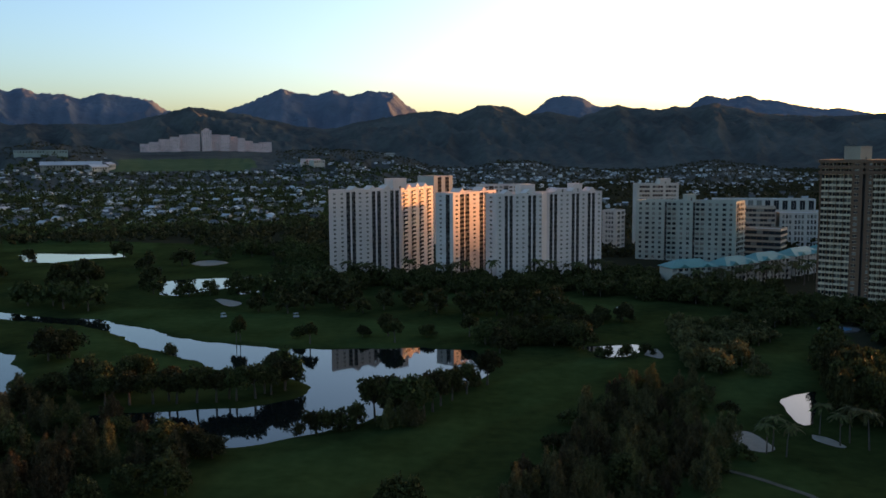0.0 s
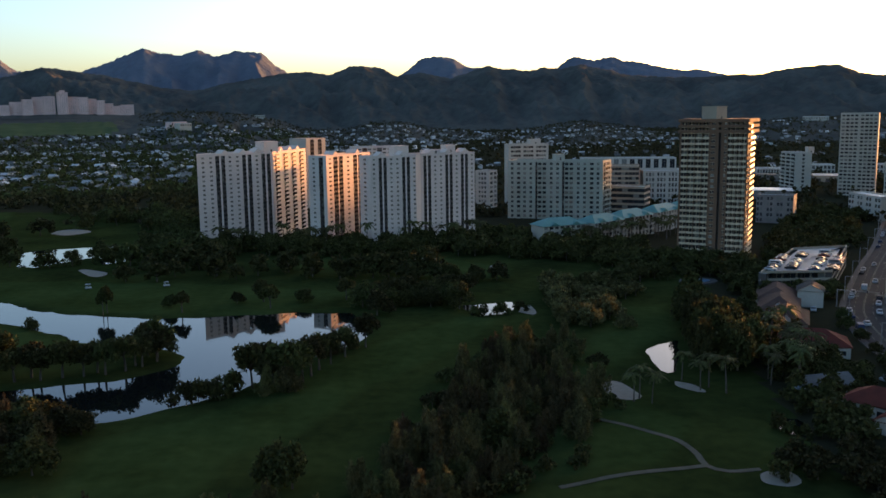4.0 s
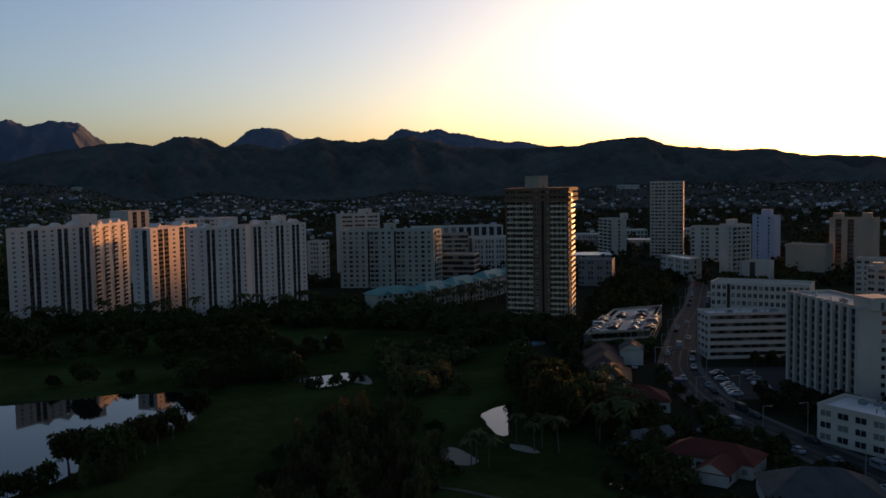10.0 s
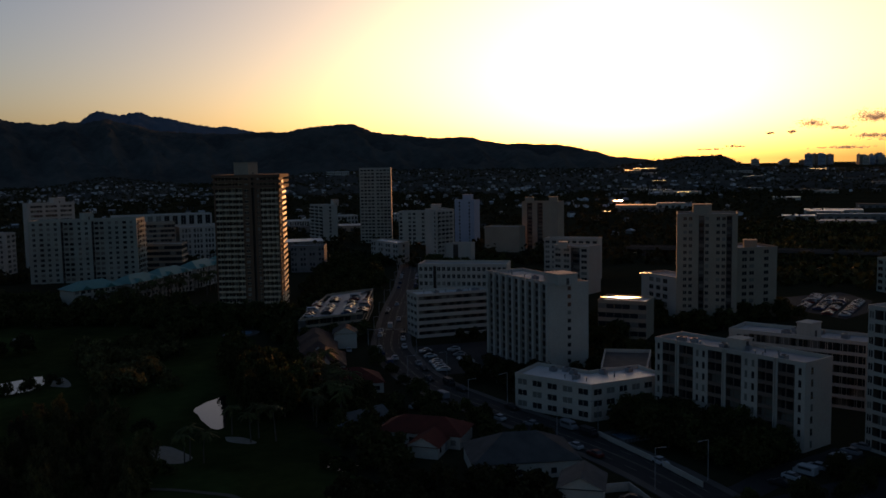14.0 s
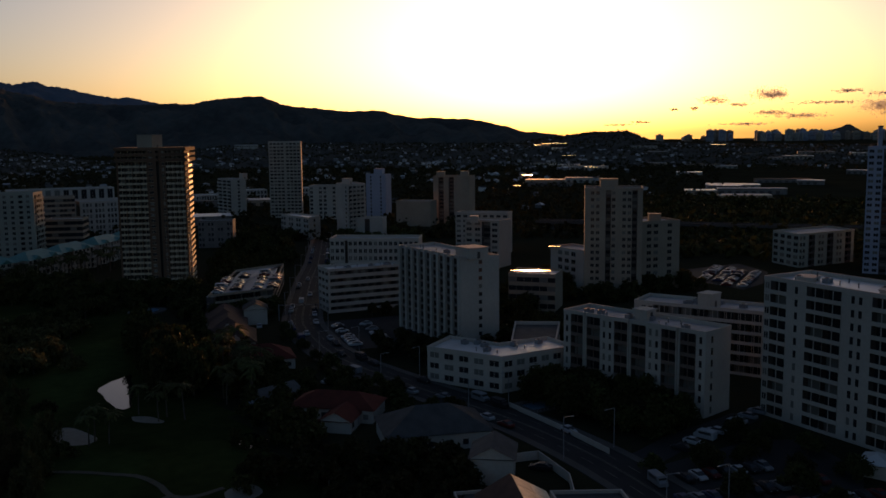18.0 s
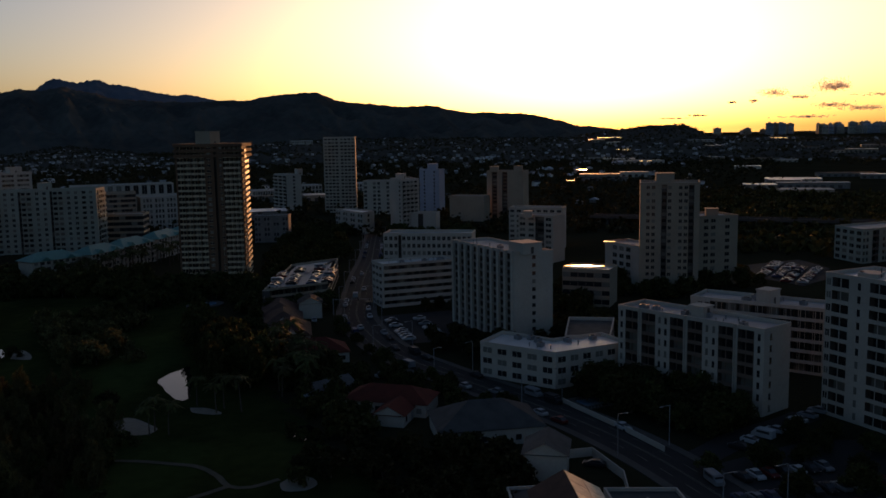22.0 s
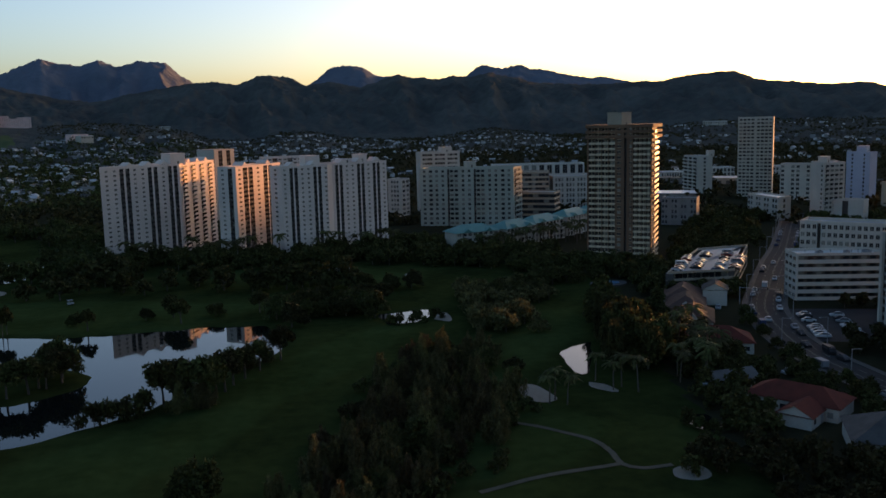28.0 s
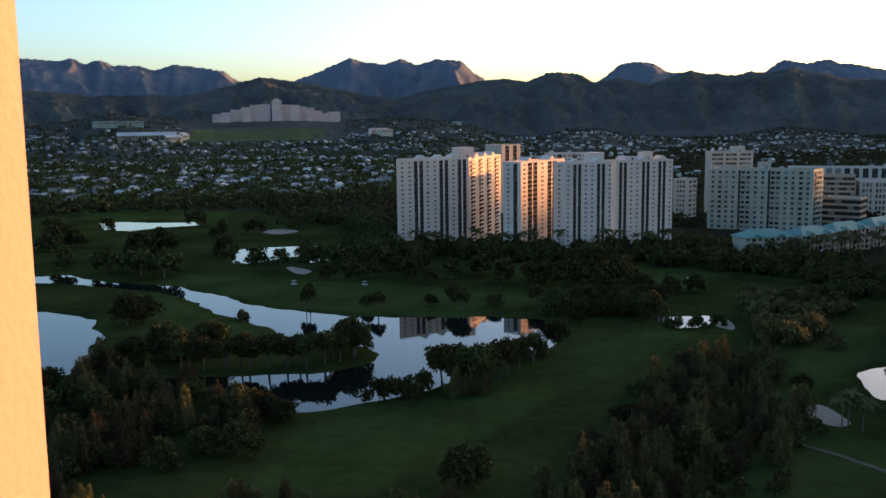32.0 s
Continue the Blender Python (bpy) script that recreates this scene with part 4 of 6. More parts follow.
# towers further off
building("apartment_tower", "white tower with a windowless side and balconies", "apartment building",
         [at(36.0, 582), at(36.7, 560), at(37.85, 572), at(37.15, 594)], 34.6, 13, {0: ". . . n", 1: ".3 B B B B .3"}, wall=M_WHITE, boxes=[(346, 464, 6, 5, 3.6, 35)], joined=True)
building("apartment_block", "low white block at the foot of a white tower", "apartment building", slab(36.8, 566, 38.9, 560, 10), 13.5, 4, {0: ". . . d .5 . ."}, wall=M_WHITE, joined=True)
building("apartment_tower", "plain grey-blue tower with a rooftop box", "apartment building", slab(37.9, 725, 39.15, 719, 13), 34, 12, {0: ". n . . n ."}, wall=M_GREYB, boxes=[(456, 568, 7, 7, 5, 35)], joined=True)
building("apartment_tower", "tall slender pale tower with rows of lanais", "apartment building", [at(31.85, 745), at(33.86, 738), at(33.9, 762), at(31.9, 768)], 61, 22,
         {0: ".2 B B B B .4 B B B B .2"}, wall=M_CREAM, joined=True)
building("apartment_block", "pale ten-storey block with a stair tower", "apartment building", [at(28.7, 795), at(29.5, 770), at(30.4, 775), at(29.6, 800)], 30, 10,
         {0: "B B B", 1: ". n ."}, wall=M_WHITE, joined=True, boxes=[(392, 672, 5, 5, 5, 0)])
building("apartment_block", "pale cream seven-storey apartment block", "apartment building", slab(34.3, 720, 36.0, 715, 14), 26, 8, {0: "w . w w . w"}, wall=M_CREAM, joined=True)
building("apartment_tower", "cream apartment block with a stepped roof", "apartment building", slab(44.2, 446, 46.4, 436, 12), 22.5, 8, {0: "w w L w", 3: "w w w"}, wall=M_CREAM, joined=True, boxes=[(308, 310, 5, 4, 3, 40)])
building("apartment_block", "cream wing behind a stepped block", "apartment building", slab(43.6, 492, 47.0, 486, 12), 22, 8, {0: "w w w w w w w w"}, wall=M_CREAM, joined=True)
building("apartment_tower", "tan tower with paired roof boxes", "apartment building", slab(42.2, 668, 44.5, 660, 16), 34.5, 13, {0: ". L . L . . ."}, wall=M_TAN, joined=True, boxes=[(452, 490, 6, 6, 4, 40), (465, 478, 6, 6, 4, 40)])
building("office_block", "tan office block with a projecting roof", "office building", slab(39.8, 650, 42.0, 642, 16), 17.5, 5, {0: ". . . . ."}, wall=M_TAN, joined=True)
building("apartment_block", "white low block with square windows", "apartment building", slab(49.7, 390, 51.8, 372, 12), 16, 5, {0: ". w w w ."}, wall=M_WHITE, joined=True)
building("warehouse", "long low building with a sun-glinting roof", "warehouse", slab(47.0, 330, 50.0, 326, 14), 13, 4, {0: "r r r r r r"}, wall=M_TAN, roof=M_ROOFW, joined=True)

# ---- houses ----
def house_bits(w, d, h, kind, over=0.5, rise=None):
    """Walls and roof of a small house round its own centre."""
    walls, roof = Bits().box(-w / 2, w / 2, -d / 2, d / 2, -0.5, h), Bits()
    rise = rise or d * 0.28
    X, Y = w / 2 + over, d / 2 + over
    if kind == "hip":
        k = max(0.0, X - Y)
        roof.poly([(-X, -Y, h - 0.05), (X, -Y, h - 0.05), (k, 0, h + rise), (-k, 0, h + rise)])
        roof.poly([(X, Y, h - 0.05), (-X, Y, h - 0.05), (-k, 0, h + rise), (k, 0, h + rise)])
        roof.poly([(X, -Y, h - 0.05), (X, Y, h - 0.05), (k, 0, h + rise)])
        roof.poly([(-X, Y, h - 0.05), (-X, -Y, h - 0.05), (-k, 0, h + rise)])
    else:
        roof.poly([(-X, -Y, h - 0.15), (X, -Y, h - 0.15), (X, 0, h + rise), (-X, 0, h + rise)])
        roof.poly([(X, Y, h - 0.15), (-X, Y, h - 0.15), (-X, 0, h + rise), (X, 0, h + rise)])
        for s in (-1, 1):
            walls.poly([(s * w / 2, -d / 2, h), (s * w / 2, d / 2, h), (s * w / 2, 0, h + rise - 0.25)][::s])
    roof.poly([(-X, -Y, h - 0.16), (-X, Y, h - 0.16), (X, Y, h - 0.16), (X, -Y, h - 0.16)])
    return walls, roof


HOUSE_MESH = {}


def house(x, y, turn, w, d, h, kind, roof_m, wall_m, label, windows=True, z=None, rise=None):
    z = gz(x, y) if z is None else z
    root = tagged(spot("house", x, y, z, turn), label, "house")
    key = (w, d, h, kind, roof_m.name, wall_m.name)
    if key not in HOUSE_MESH:
        a, b = house_bits(w, d, h, kind, rise=rise)
        HOUSE_MESH[key] = (a.mesh("wall", [wall_m]), b.mesh("roof", [roof_m]))
    a, b = HOUSE_MESH[key]
    under(new("wall", a), root)
    under(new("roof", b), root)
    FOOT.append([tuple((pose(x, y, 0, 0, 0, turn) @ Vector((sx * w / 2, sy * d / 2, 0)))[:2]) for sx, sy in ((-1, -1), (1, -1), (1, 1), (-1, 1))])
    if windows:
        for side in (-1, 1):
            n = max(1, int(w / 3.2))
            for i in range(n):
                xx = -w / 2 + (i + 0.5) * w / n
                door = i == n // 2 and side == -1
                b2 = Bits()
                if door:
                    b2.box(xx - 0.5, xx + 0.5, side * d / 2 - 0.05, side * d / 2 + 0.05, 0.05, 2.1, 0)
                else:
                    b2.box(xx - 0.6, xx + 0.6, side * d / 2 - 0.03, side * d / 2 + 0.03, 0.95, 2.1, 1)
                    b2.box(xx - 0.7, xx + 0.7, side * d / 2 - 0.08, side * d / 2 + 0.08, 0.85, 0.95, 0)
                under(b2.done("door" if door else "window", [M_METAL, M_GLASS]), root)
    return root


# along the road
house(119.5, 166, 125, 20, 10, 3.2, "hip", M_RED, M_WHITE, "long house with a red hip roof and pale walls")
house(114.5, 158, 35, 8, 7, 2.8, "gable", M_RED, M_WHITE, "red-roofed gabled annex with white walls")
house(124, 138, 150, 22, 15, 3.6, "hip", M_GREYR, M_WHITE, "low house with a broad grey hip roof")
house(131, 218, 155, 17, 12, 3.2, "hip", M_RED, M_WHITE, "low white house under a rust-brown roof")
house(152, 277, 60, 22, 12, 3.4, "hip", M_RUST, M_PINKISH, "grey hip-roofed house behind trees")
house(145, 262, 60, 20, 12, 3.4, "hip", M_RUST, M_WHITE, "small hip-roofed house with white gables")
house(138, 245, 60, 20, 12, 3.4, "hip", M_RUST, M_WHITE, "small hip-roofed house with white gables")
for owner in bpy.data.objects:     # pale louvred gables on the hip ends of the roadside row
    if owner.get("label", "").startswith("small hip-roofed house"):
        vent = Bits()
        vent.v = [Vector(q) for q in ((-9.6, -2.1, 3.9), (-9.6, 2.1, 3.9), (-9.6, 0, 5.7), (-5.5, -2.1, 3.9), (-5.5, 2.1, 3.9), (-5.5, 0, 5.7))]
        vent.f, vent.m = [(0, 2, 1), (3, 4, 5), (0, 3, 5, 2), (1, 2, 5, 4), (0, 1, 4, 3)], [0, 0, 1, 1, 1]
        under(vent.done("roof_gable", [M_WHITE, M_RUST]), owner)
house(114, 185, 5, 12, 6, 2.8, "gable", M_GREYR, M_GREYB, "narrow shed with a pale blue-grey roof")
house(162, 273, 60, 9, 8, 5.5, "gable", M_GREYR, M_WHITE, "two-storey white house beside the road")
house(118, 114, 40, 9, 8, 5.2, "gable", M_GREYR, M_WHITE, "white two-storey gabled house by a walled yard")
house(171, 64, 10, 6, 5, 2.8, "hip", M_ROOFW, M_CREAM, "small pavilion with a white hip roof")
house(140, 58, 30, 7, 4, 2.6, "gable", M_ROOFW, M_GREYB, "small shed with a pale blue roof")
# big gabled roof; boards on its sun-facing slope are coloured pale gold for sunlight
M_WOOD = mat("weathered_boards_sunlit_tone", (0.80, 0.62, 0.42), 0.34, (0.42, 0.30, 0.19), 0.8, 6.0, 0.25, 0.8, obj=0.4)
gh = house(94.6, 84.0, 54, 30, 11, 6.2, "gable", M_RUST, M_CREAM, "long gabled building, one slope of weathered boards in a sunlit colour", rise=3.2)
for i in range(7):
    for j in range(2):
        bb = Bits().box(-14.9 + i * 4.25, -10.75 + i * 4.25, 0, 3.3, 0, 0.07)
        panel = under(bb.done("roof_panel", [M_WOOD]), gh)
        slope = math.atan2(3.35, 6.0)
        panel.matrix_basis = Matrix.Translation((0, -0.1 - j * 3.35 * math.cos(slope), 9.46 - j * 3.35 * math.sin(slope) + 0.03 * ((i * 3 + j) % 3))) @ Matrix.Rotation(slope, 4, "X") @ Matrix.Translation((0, -3.3, 0))
building("workshop", "flat-roofed workshop with pale parapet walls", "building", [(101, 80), (110, 72), (120, 86), (111, 94)], 4.5, 1, {1: "w w w w"}, wall=M_WHITE, roof=M_GREYR, parapet=0.6)
building("workshop", "low white flat-roofed store with parapet", "building", [(95, 99), (101, 95), (106, 102), (100, 106)], 4.0, 1, {0: "w w"}, wall=M_WHITE, roof=M_GREYR, parapet=0.5)


def yard_wall(pts, h=1.8):
    b = Bits()
    for (ax, ay), (bx, by) in zip(pts, pts[1:]):
        d = Vector((bx - ax, by - ay))
        M = pose(ax, ay, 0, 0, 0, math.degrees(math.atan2(d.y, d.x)))
        b.box(-0.1, d.length + 0.1, -0.1, 0.1, -0.3, h, 0, M)
    return tagged(b.done("yard_wall", [M_WHITE]), "low white rendered wall round a yard", "wall")


yard_wall([(121, 119), (131, 114), (126, 102), (120, 96)])
yard_wall([(152.5, 142), (147.6, 120), (143.5, 106)], 1.2)

# parking deck
building("parking_deck", "open concrete parking deck with cars on its roof", "car park", [(153, 290), (178, 287), (217, 340), (192, 338)], 8.0, 3, {0: "R R R R R", 1: "R R R R R R R R R R", 3: "R R R R R R R R R R"},
         wall=M_TAN, roof=M_ROOF, parapet=0.8, deep=2.0)


# mast arm over the road, with its signal heads
mast = tagged(spot("signal_mast", 168.5, 268, 0.15, -38), "steel signal mast with a long arm over the road", "traffic signal")
under(Bits().prism([(0.14 * math.cos(i * 1.047), 0.14 * math.sin(i * 1.047)) for i in range(6)], 0, 6.0).done("pole", [M_METAL]), mast)
under(Bits().box(0, 13.5, -0.08, 0.08, 5.6, 5.78).done("arm", [M_METAL]), mast)
for k in (5.0, 9.0, 13.0):
    under(Bits().box(k - 0.16, k + 0.16, -0.28, -0.08, 5.1, 6.1).done("signal_head", [M_VOID]), mast)


# swimming pool between the low wing and the slab
pool = tagged(spot("swimming_pool", 158.8, 137.5, 0, -12), "small blue swimming pool in a pale paved terrace", "swimming pool")
M_POOL = mat("pool_tiles", (0.05, 0.16, 0.24), 0.3, (0.04, 0.13, 0.20), 0.5, 3.0, 0.05, 0.5)
deck = Bits()
for x0, x1, y0, y1 in ((-6.5, 6.5, -4.6, -2.6), (-6.5, 6.5, 2.6, 4.6), (-6.5, -4.2, -2.6, 2.6), (4.2, 6.5, -2.6, 2.6)):
    deck.box(x0, x1, y0, y1, -0.3, 0.25)
under(deck.done("terrace", [M_CONC]), pool)
under(Bits().box(-4.2, 4.2, -2.6, 2.6, -0.3, 0.12).done("basin", [M_POOL]), pool)
for k in range(14):
    under(Bits().box(-6.5 + k, -6.42 + k, -4.6, -4.52, 0.25, 1.4).done("fence_post", [M_METAL]), pool)
under(Bits().box(-6.5, 6.6, -4.6, -4.52, 1.34, 1.42).done("fence_rail", [M_METAL]), pool)

# low courtyard wing between the finned block and the slabs
building("office_block", "low pale two-storey wing round a flat roof", "office building", [(178, 165), (187, 156.5), (206, 171), (197, 181)], 7.6, 2, {0: "w w w w", 1: "w w w w w w w"}, wall=M_WHITE, roof=M_GREYR, parapet=1.0)


# metal roofs that lean away and catch the sun
def sheet_roof(x, y, z, w, d, el, turn):
    root = tagged(spot("roof_canopy", x, y, z, turn), "shallow metal canopy roof glinting in low sun", "roof", "glinting metal roofs")
    cut = [(w / 2, 0.0), (-w / 2, 0.0), (-w / 2, 0.12)]
    for i in range(1, int(w / 1.2)):
        x = -w / 2 + i * 1.2
        cut += [(x, 0.12), (x, 0.17), (x + 0.06, 0.17), (x + 0.06, 0.12)]
    cut.append((w / 2, 0.12))
    b, n = Bits(), len(cut)
    b.v = [Vector((x, y, z)) for y in (-d / 2, d / 2) for x, z in cut]
    b.f = [tuple(range(n))[::-1], tuple(range(n, 2 * n))] + [(i, (i + 1) % n, n + (i + 1) % n, n + i) for i in range(n)]
    b.m = [0] * len(b.f)
    o = under(b.done("roof_sheet", [M_TIN]), root)
    o.matrix_basis = Matrix.Translation((0, 0, 0.9)) @ Matrix.Rotation(radians(-(el - SUN_EL) / 2), 4, "X")
    for sx in (-0.45, 0.45):
        for sy in (-0.4, 0.4):
            h = 0.9 - sy * d * math.tan(radians((el - SUN_EL) / 2))
            under(Bits().box(sx * w - 0.1, sx * w + 0.1, sy * d - 0.1, sy * d + 0.1, -0.1, h).done("post", [M_METAL]), root)


M_TIN = mat("bare_roof_metal", (0.45, 0.43, 0.40), 0.16, (0.36, 0.34, 0.32), 0.5, 6.0, 0.02, 0.5, metal=0.9)
for az, r, z, w, d in ((48.4, 335, 13.0, 15, 2.4), (49.95, 386, 15.9, 5, 2)):
    el = math.degrees(math.atan((CAM_H - z) / r))
    sheet_roof(*at(az, r), z, w, d, el, -az)
for az, r, w, d in ((47.55, 1020, 9, 8), (49.9, 2300, 60, 30), (59.9, 2500, 40, 30), (50.8, 1900, 40, 25), (52.2, 1500, 22, 16), (48.2, 1250, 14, 12)):
    x, y = at(az, r)
    sheet_roof(x, y, land_z(x, y) + 6.0, w, d, math.degrees(math.atan((CAM_H - land_z(x, y) - 7) / r)), -az)
# long pale halls behind the green slab and the brown tower
for az, r, w, h in ((17.5, 980, 60, 9), (20.6, 1000, 70, 10), (19.7, 900, 92, 19), (22.4, 900, 50, 8), (28.3, 920, 30, 8), (30.4, 980, 44, 8), (35.0, 1000, 40, 8)):
    x, y = at(az, r)
    building("hall", "long pale flat-roofed hall in the inland town", "hall", slab(az - math.degrees(w / 2 / r), r, az + math.degrees(w / 2 / r), r + 8, 22), land_z(x, y) + h, 2, {0: "w w w w w w w w w w w w"}, wall=M_WHITE, roof=M_ROOFW, z0=land_z(x, y) - 1, joined=True, group="halls of the inland town")


# teal-roofed low complex
def teal_block(x, y, turn, w, d, h):
    root = tagged(spot("apartment_house", x, y, 0, turn), "cream four-storey apartment house with a teal hip roof", "apartment building", "teal-roofed apartment houses")
    FOOT.append([tuple((pose(x, y, 0, 0, 0, turn) @ Vector((sx * w / 2, sy * d / 2, 0)))[:2]) for sx, sy in ((-1, -1), (1, -1), (1, 1), (-1, 1))])
    a, b = house_bits(w, d, h, "hip", 0.9, 3.4)
    under(a.done("wall", [M_CREAM]), root)
    under(b.done("roof", [M_TEAL]), root)
    for sx in (-0.25, 0.25):
        gab = Bits()
        gab.poly([(sx * w - 2.5, -d / 2 - 0.95, h - 0.02), (sx * w, -d / 2 - 0.95, h + 1.7), (sx * w, -d * 0.2, h + 1.75)])
        gab.poly([(sx * w + 2.5, -d / 2 - 0.95, h - 0.02), (sx * w, -d * 0.2, h + 1.75), (sx * w, -d / 2 - 0.95, h + 1.7)])
        gab.poly([(sx * w - 2.5, -d / 2 - 0.93, h - 0.02), (sx * w + 2.5, -d / 2 - 0.93, h - 0.02), (sx * w, -d / 2 - 0.93, h + 1.65)])
        under(gab.done("dormer", [M_TEAL]), root)
    n = int(w / 3)
    for k in range(4):
        for i in range(n):
            key = ("teal", "B" if i % 3 == 1 else "w")
            if key not in UNITS:
                UNITS[key] = unit_bits(key[1], 2.8, 2.7, 1.5).mesh(UNIT_NAMES[key[1]], [M_WHITE, M_GLASS, M_VOID])
            o = new(UNIT_NAMES[key[1]], UNITS[key])
            o.parent = root
            o.matrix_basis = pose(-w / 2 + (i + 0.5) * w / n, -d / 2, k * h / 4, 0, 0, 180)


teal_block(117, 424, 15, 24, 12, 10.6)
teal_block(141, 434, 35, 24, 12, 10.6)
teal_block(163, 452, 35, 26, 12, 10.6)
teal_block(189, 474, 40, 28, 12, 10.6)
teal_block(215, 498, 40, 28, 12, 10.6)

# pool terrace by the brown tower
terrace = tagged(spot("swimming_pool", 143, 319, 0, 8), "pale paved pool terrace with blue water beside trees", "swimming pool")
oval = [(math.cos(i * math.pi / 12), math.sin(i * math.pi / 12)) for i in range(24)]
under(Bits().prism([(7.5 * x, 6.0 * y) for x, y in oval], -0.4, 0.5).done("terrace", [M_CONC]), terrace)
under(Bits().prism([(4.6 * x, 3.4 * y) for x, y in oval], 0.3, 0.56).done("basin", [M_POOL]), terrace)
FOOT.append([(143 + 8.5 * x, 319 + 7 * y) for x, y in oval])

# plant on the flat roofs
def roof_unit(x, y, z, turn, kind):
    if kind == "fan":
        root = tagged(spot("air_conditioner", x, y, z, turn), "grey metal air-conditioning unit on a flat roof", "air conditioner", "units on the roofs")
        under(Bits().box(-0.9, 0.9, -0.7, 0.7, 0, 1.1).done("casing", [M_METAL]), root)
        under(Bits().prism([(0.5 * math.cos(i * 0.785), 0.5 * math.sin(i * 0.785)) for i in range(8)], 1.1, 1.25).done("fan_guard", [M_VOID]), root)
    else:
        root = tagged(spot("roof_vent", x, y, z, turn), "small pale vent pipe on a flat roof", "vent", "vents on the roofs")
        under(Bits().prism([(0.15 * math.cos(i * 1.047), 0.15 * math.sin(i * 1.047)) for i in range(6)], 0, 0.9).done("pipe", [M_METAL]), root)
        under(Bits().prism([(0.28 * math.cos(i * 1.047), 0.28 * math.sin(i * 1.047)) for i in range(6)], 0.9, 1.05).done("cap", [M_METAL]), root)
    return root


ROOFS = [([(178, 142), (178.5, 108), (186, 108), (185, 142)], 19.3, 14), ([(192, 94), (182, 50), (192, 47), (202, 90)], 31.5, 16), ([(195, 227), (190, 200), (198, 198), (204, 225)], 27.3, 10),
         ([(158, 170), (162, 154), (180, 149), (182, 156), (166, 172)], 8.6, 12), ([(193, 268), (216, 261), (218, 267), (195, 275)], 15.6, 10), ([(212, 144), (219, 114), (229, 116), (221, 147)], 17.0, 10),
         ([(103, 80), (110, 75), (118, 86), (111, 91)], 4.5, 5), ([(289, 223), (299, 210), (310, 217), (300, 231)], 42.5, 5)]
rng_r = random.Random(4)
stock_r = {}
for poly, z, n in ROOFS:
    P = np.array(poly)
    k = 0
    while k < n:
        x, y = rng_r.uniform(P[:, 0].min(), P[:, 0].max()), rng_r.uniform(P[:, 1].min(), P[:, 1].max())
        if depth_in(poly, x, y) < 1.0:
            continue
        k += 1
        kind = "fan" if rng_r.random() < 0.45 else "vent"
        if kind in stock_r:
            copy_thing(stock_r[kind], pose(x, y, z, 0, 0, rng_r.choice((0, 15, 90))))
        else:
            stock_r[kind] = roof_unit(x, y, z, 0, kind)

# suburb: the nearest houses one by one
rng_h = random.Random(5)
HKINDS = [(9, 7, 3.0, "hip", M_HOUSER, M_HOUSEW), (11, 7, 3.0, "gable", M_HOUSER, M_HOUSEW), (8, 7, 5.2, "gable", M_HOUSEP, M_WHITE), (11, 7, 3.2, "hip", M_HOUSER, M_HOUSEW), (10, 6, 5.0, "gable", M_HOUSER, M_HOUSEW)]
HSAY = ["grey hip-roofed bungalow with white walls", "grey gabled bungalow with white walls", "white two-storey house with a pale gabled roof", "pale bungalow with a dark hip roof", "pale two-storey house with a dark gabled roof"]
for i in range(210):
    a = rng_h.uniform(-33, -6)
    r = 840 + 400 * rng_h.random() ** 1.1
    k = rng_h.randrange(5)
    x, y = at(a, round(r / 26) * 26)
    house(x, y, rng_h.choice((-20, 70)) + rng_h.uniform(-5, 5), *HKINDS[k], HSAY[k], windows=False, z=land_z(x, y))


def many_houses(name, label, spots, seed, small=1.0):
    r = random.Random(seed)
    b = Bits()
    stock = [house_bits(w, d, h, k) for w, d, h, k, _, _ in HKINDS]
    for x, y, z in spots:
        if math.degrees(math.atan2(z - CAM_H, math.hypot(x, y))) > -0.55 and r.random() < 0.93:
            continue
        if waves(np.array([math.degrees(math.atan2(x, y)) * 14]), np.array([math.hypot(x, y)]), 210, 91)[0] < 0.0:
            continue
        k = r.randrange(5)
        wall, roof = stock[k]
        s = r.uniform(0.8, 1.3) * small
        M = pose(x, y, z, 0, 0, r.choice((-20, 70, 25)) + r.uniform(-8, 8)) @ Matrix.Scale(s, 4)
        b.add(wall, M, 0)
        b.add(roof, M, 1 + (r.random() < 0.45))
    return tagged(b.done(name, [M_HOUSEW, M_HOUSER, M_HOUSEP]), label, "houses", kind="stuff")


many_houses("far_houses", "closely set suburban houses with pale walls and roofs", fan(-40, -3, 1150, 2500, 3000, 51), 61, 0.7)
many_houses("far_houses", "low suburban houses half hidden by garden trees", fan(-36, 1, 830, 1250, 620, 56), 65, 0.85)
many_houses("far_houses", "houses scattered over the foothill slopes", fan(-10, 26, 1500, 2500, 1500, 52) + fan(-30, -8, 2000, 2600, 320, 53), 62, 0.62)
many_houses("far_houses", "low houses of the inland town", fan(6, 56, 760, 2000, 800, 54), 63, 0.75)
many_houses("far_houses", "distant houses along the hillside and plain", fan(24, 70, 1600, 2950, 1100, 55), 64, 0.6)

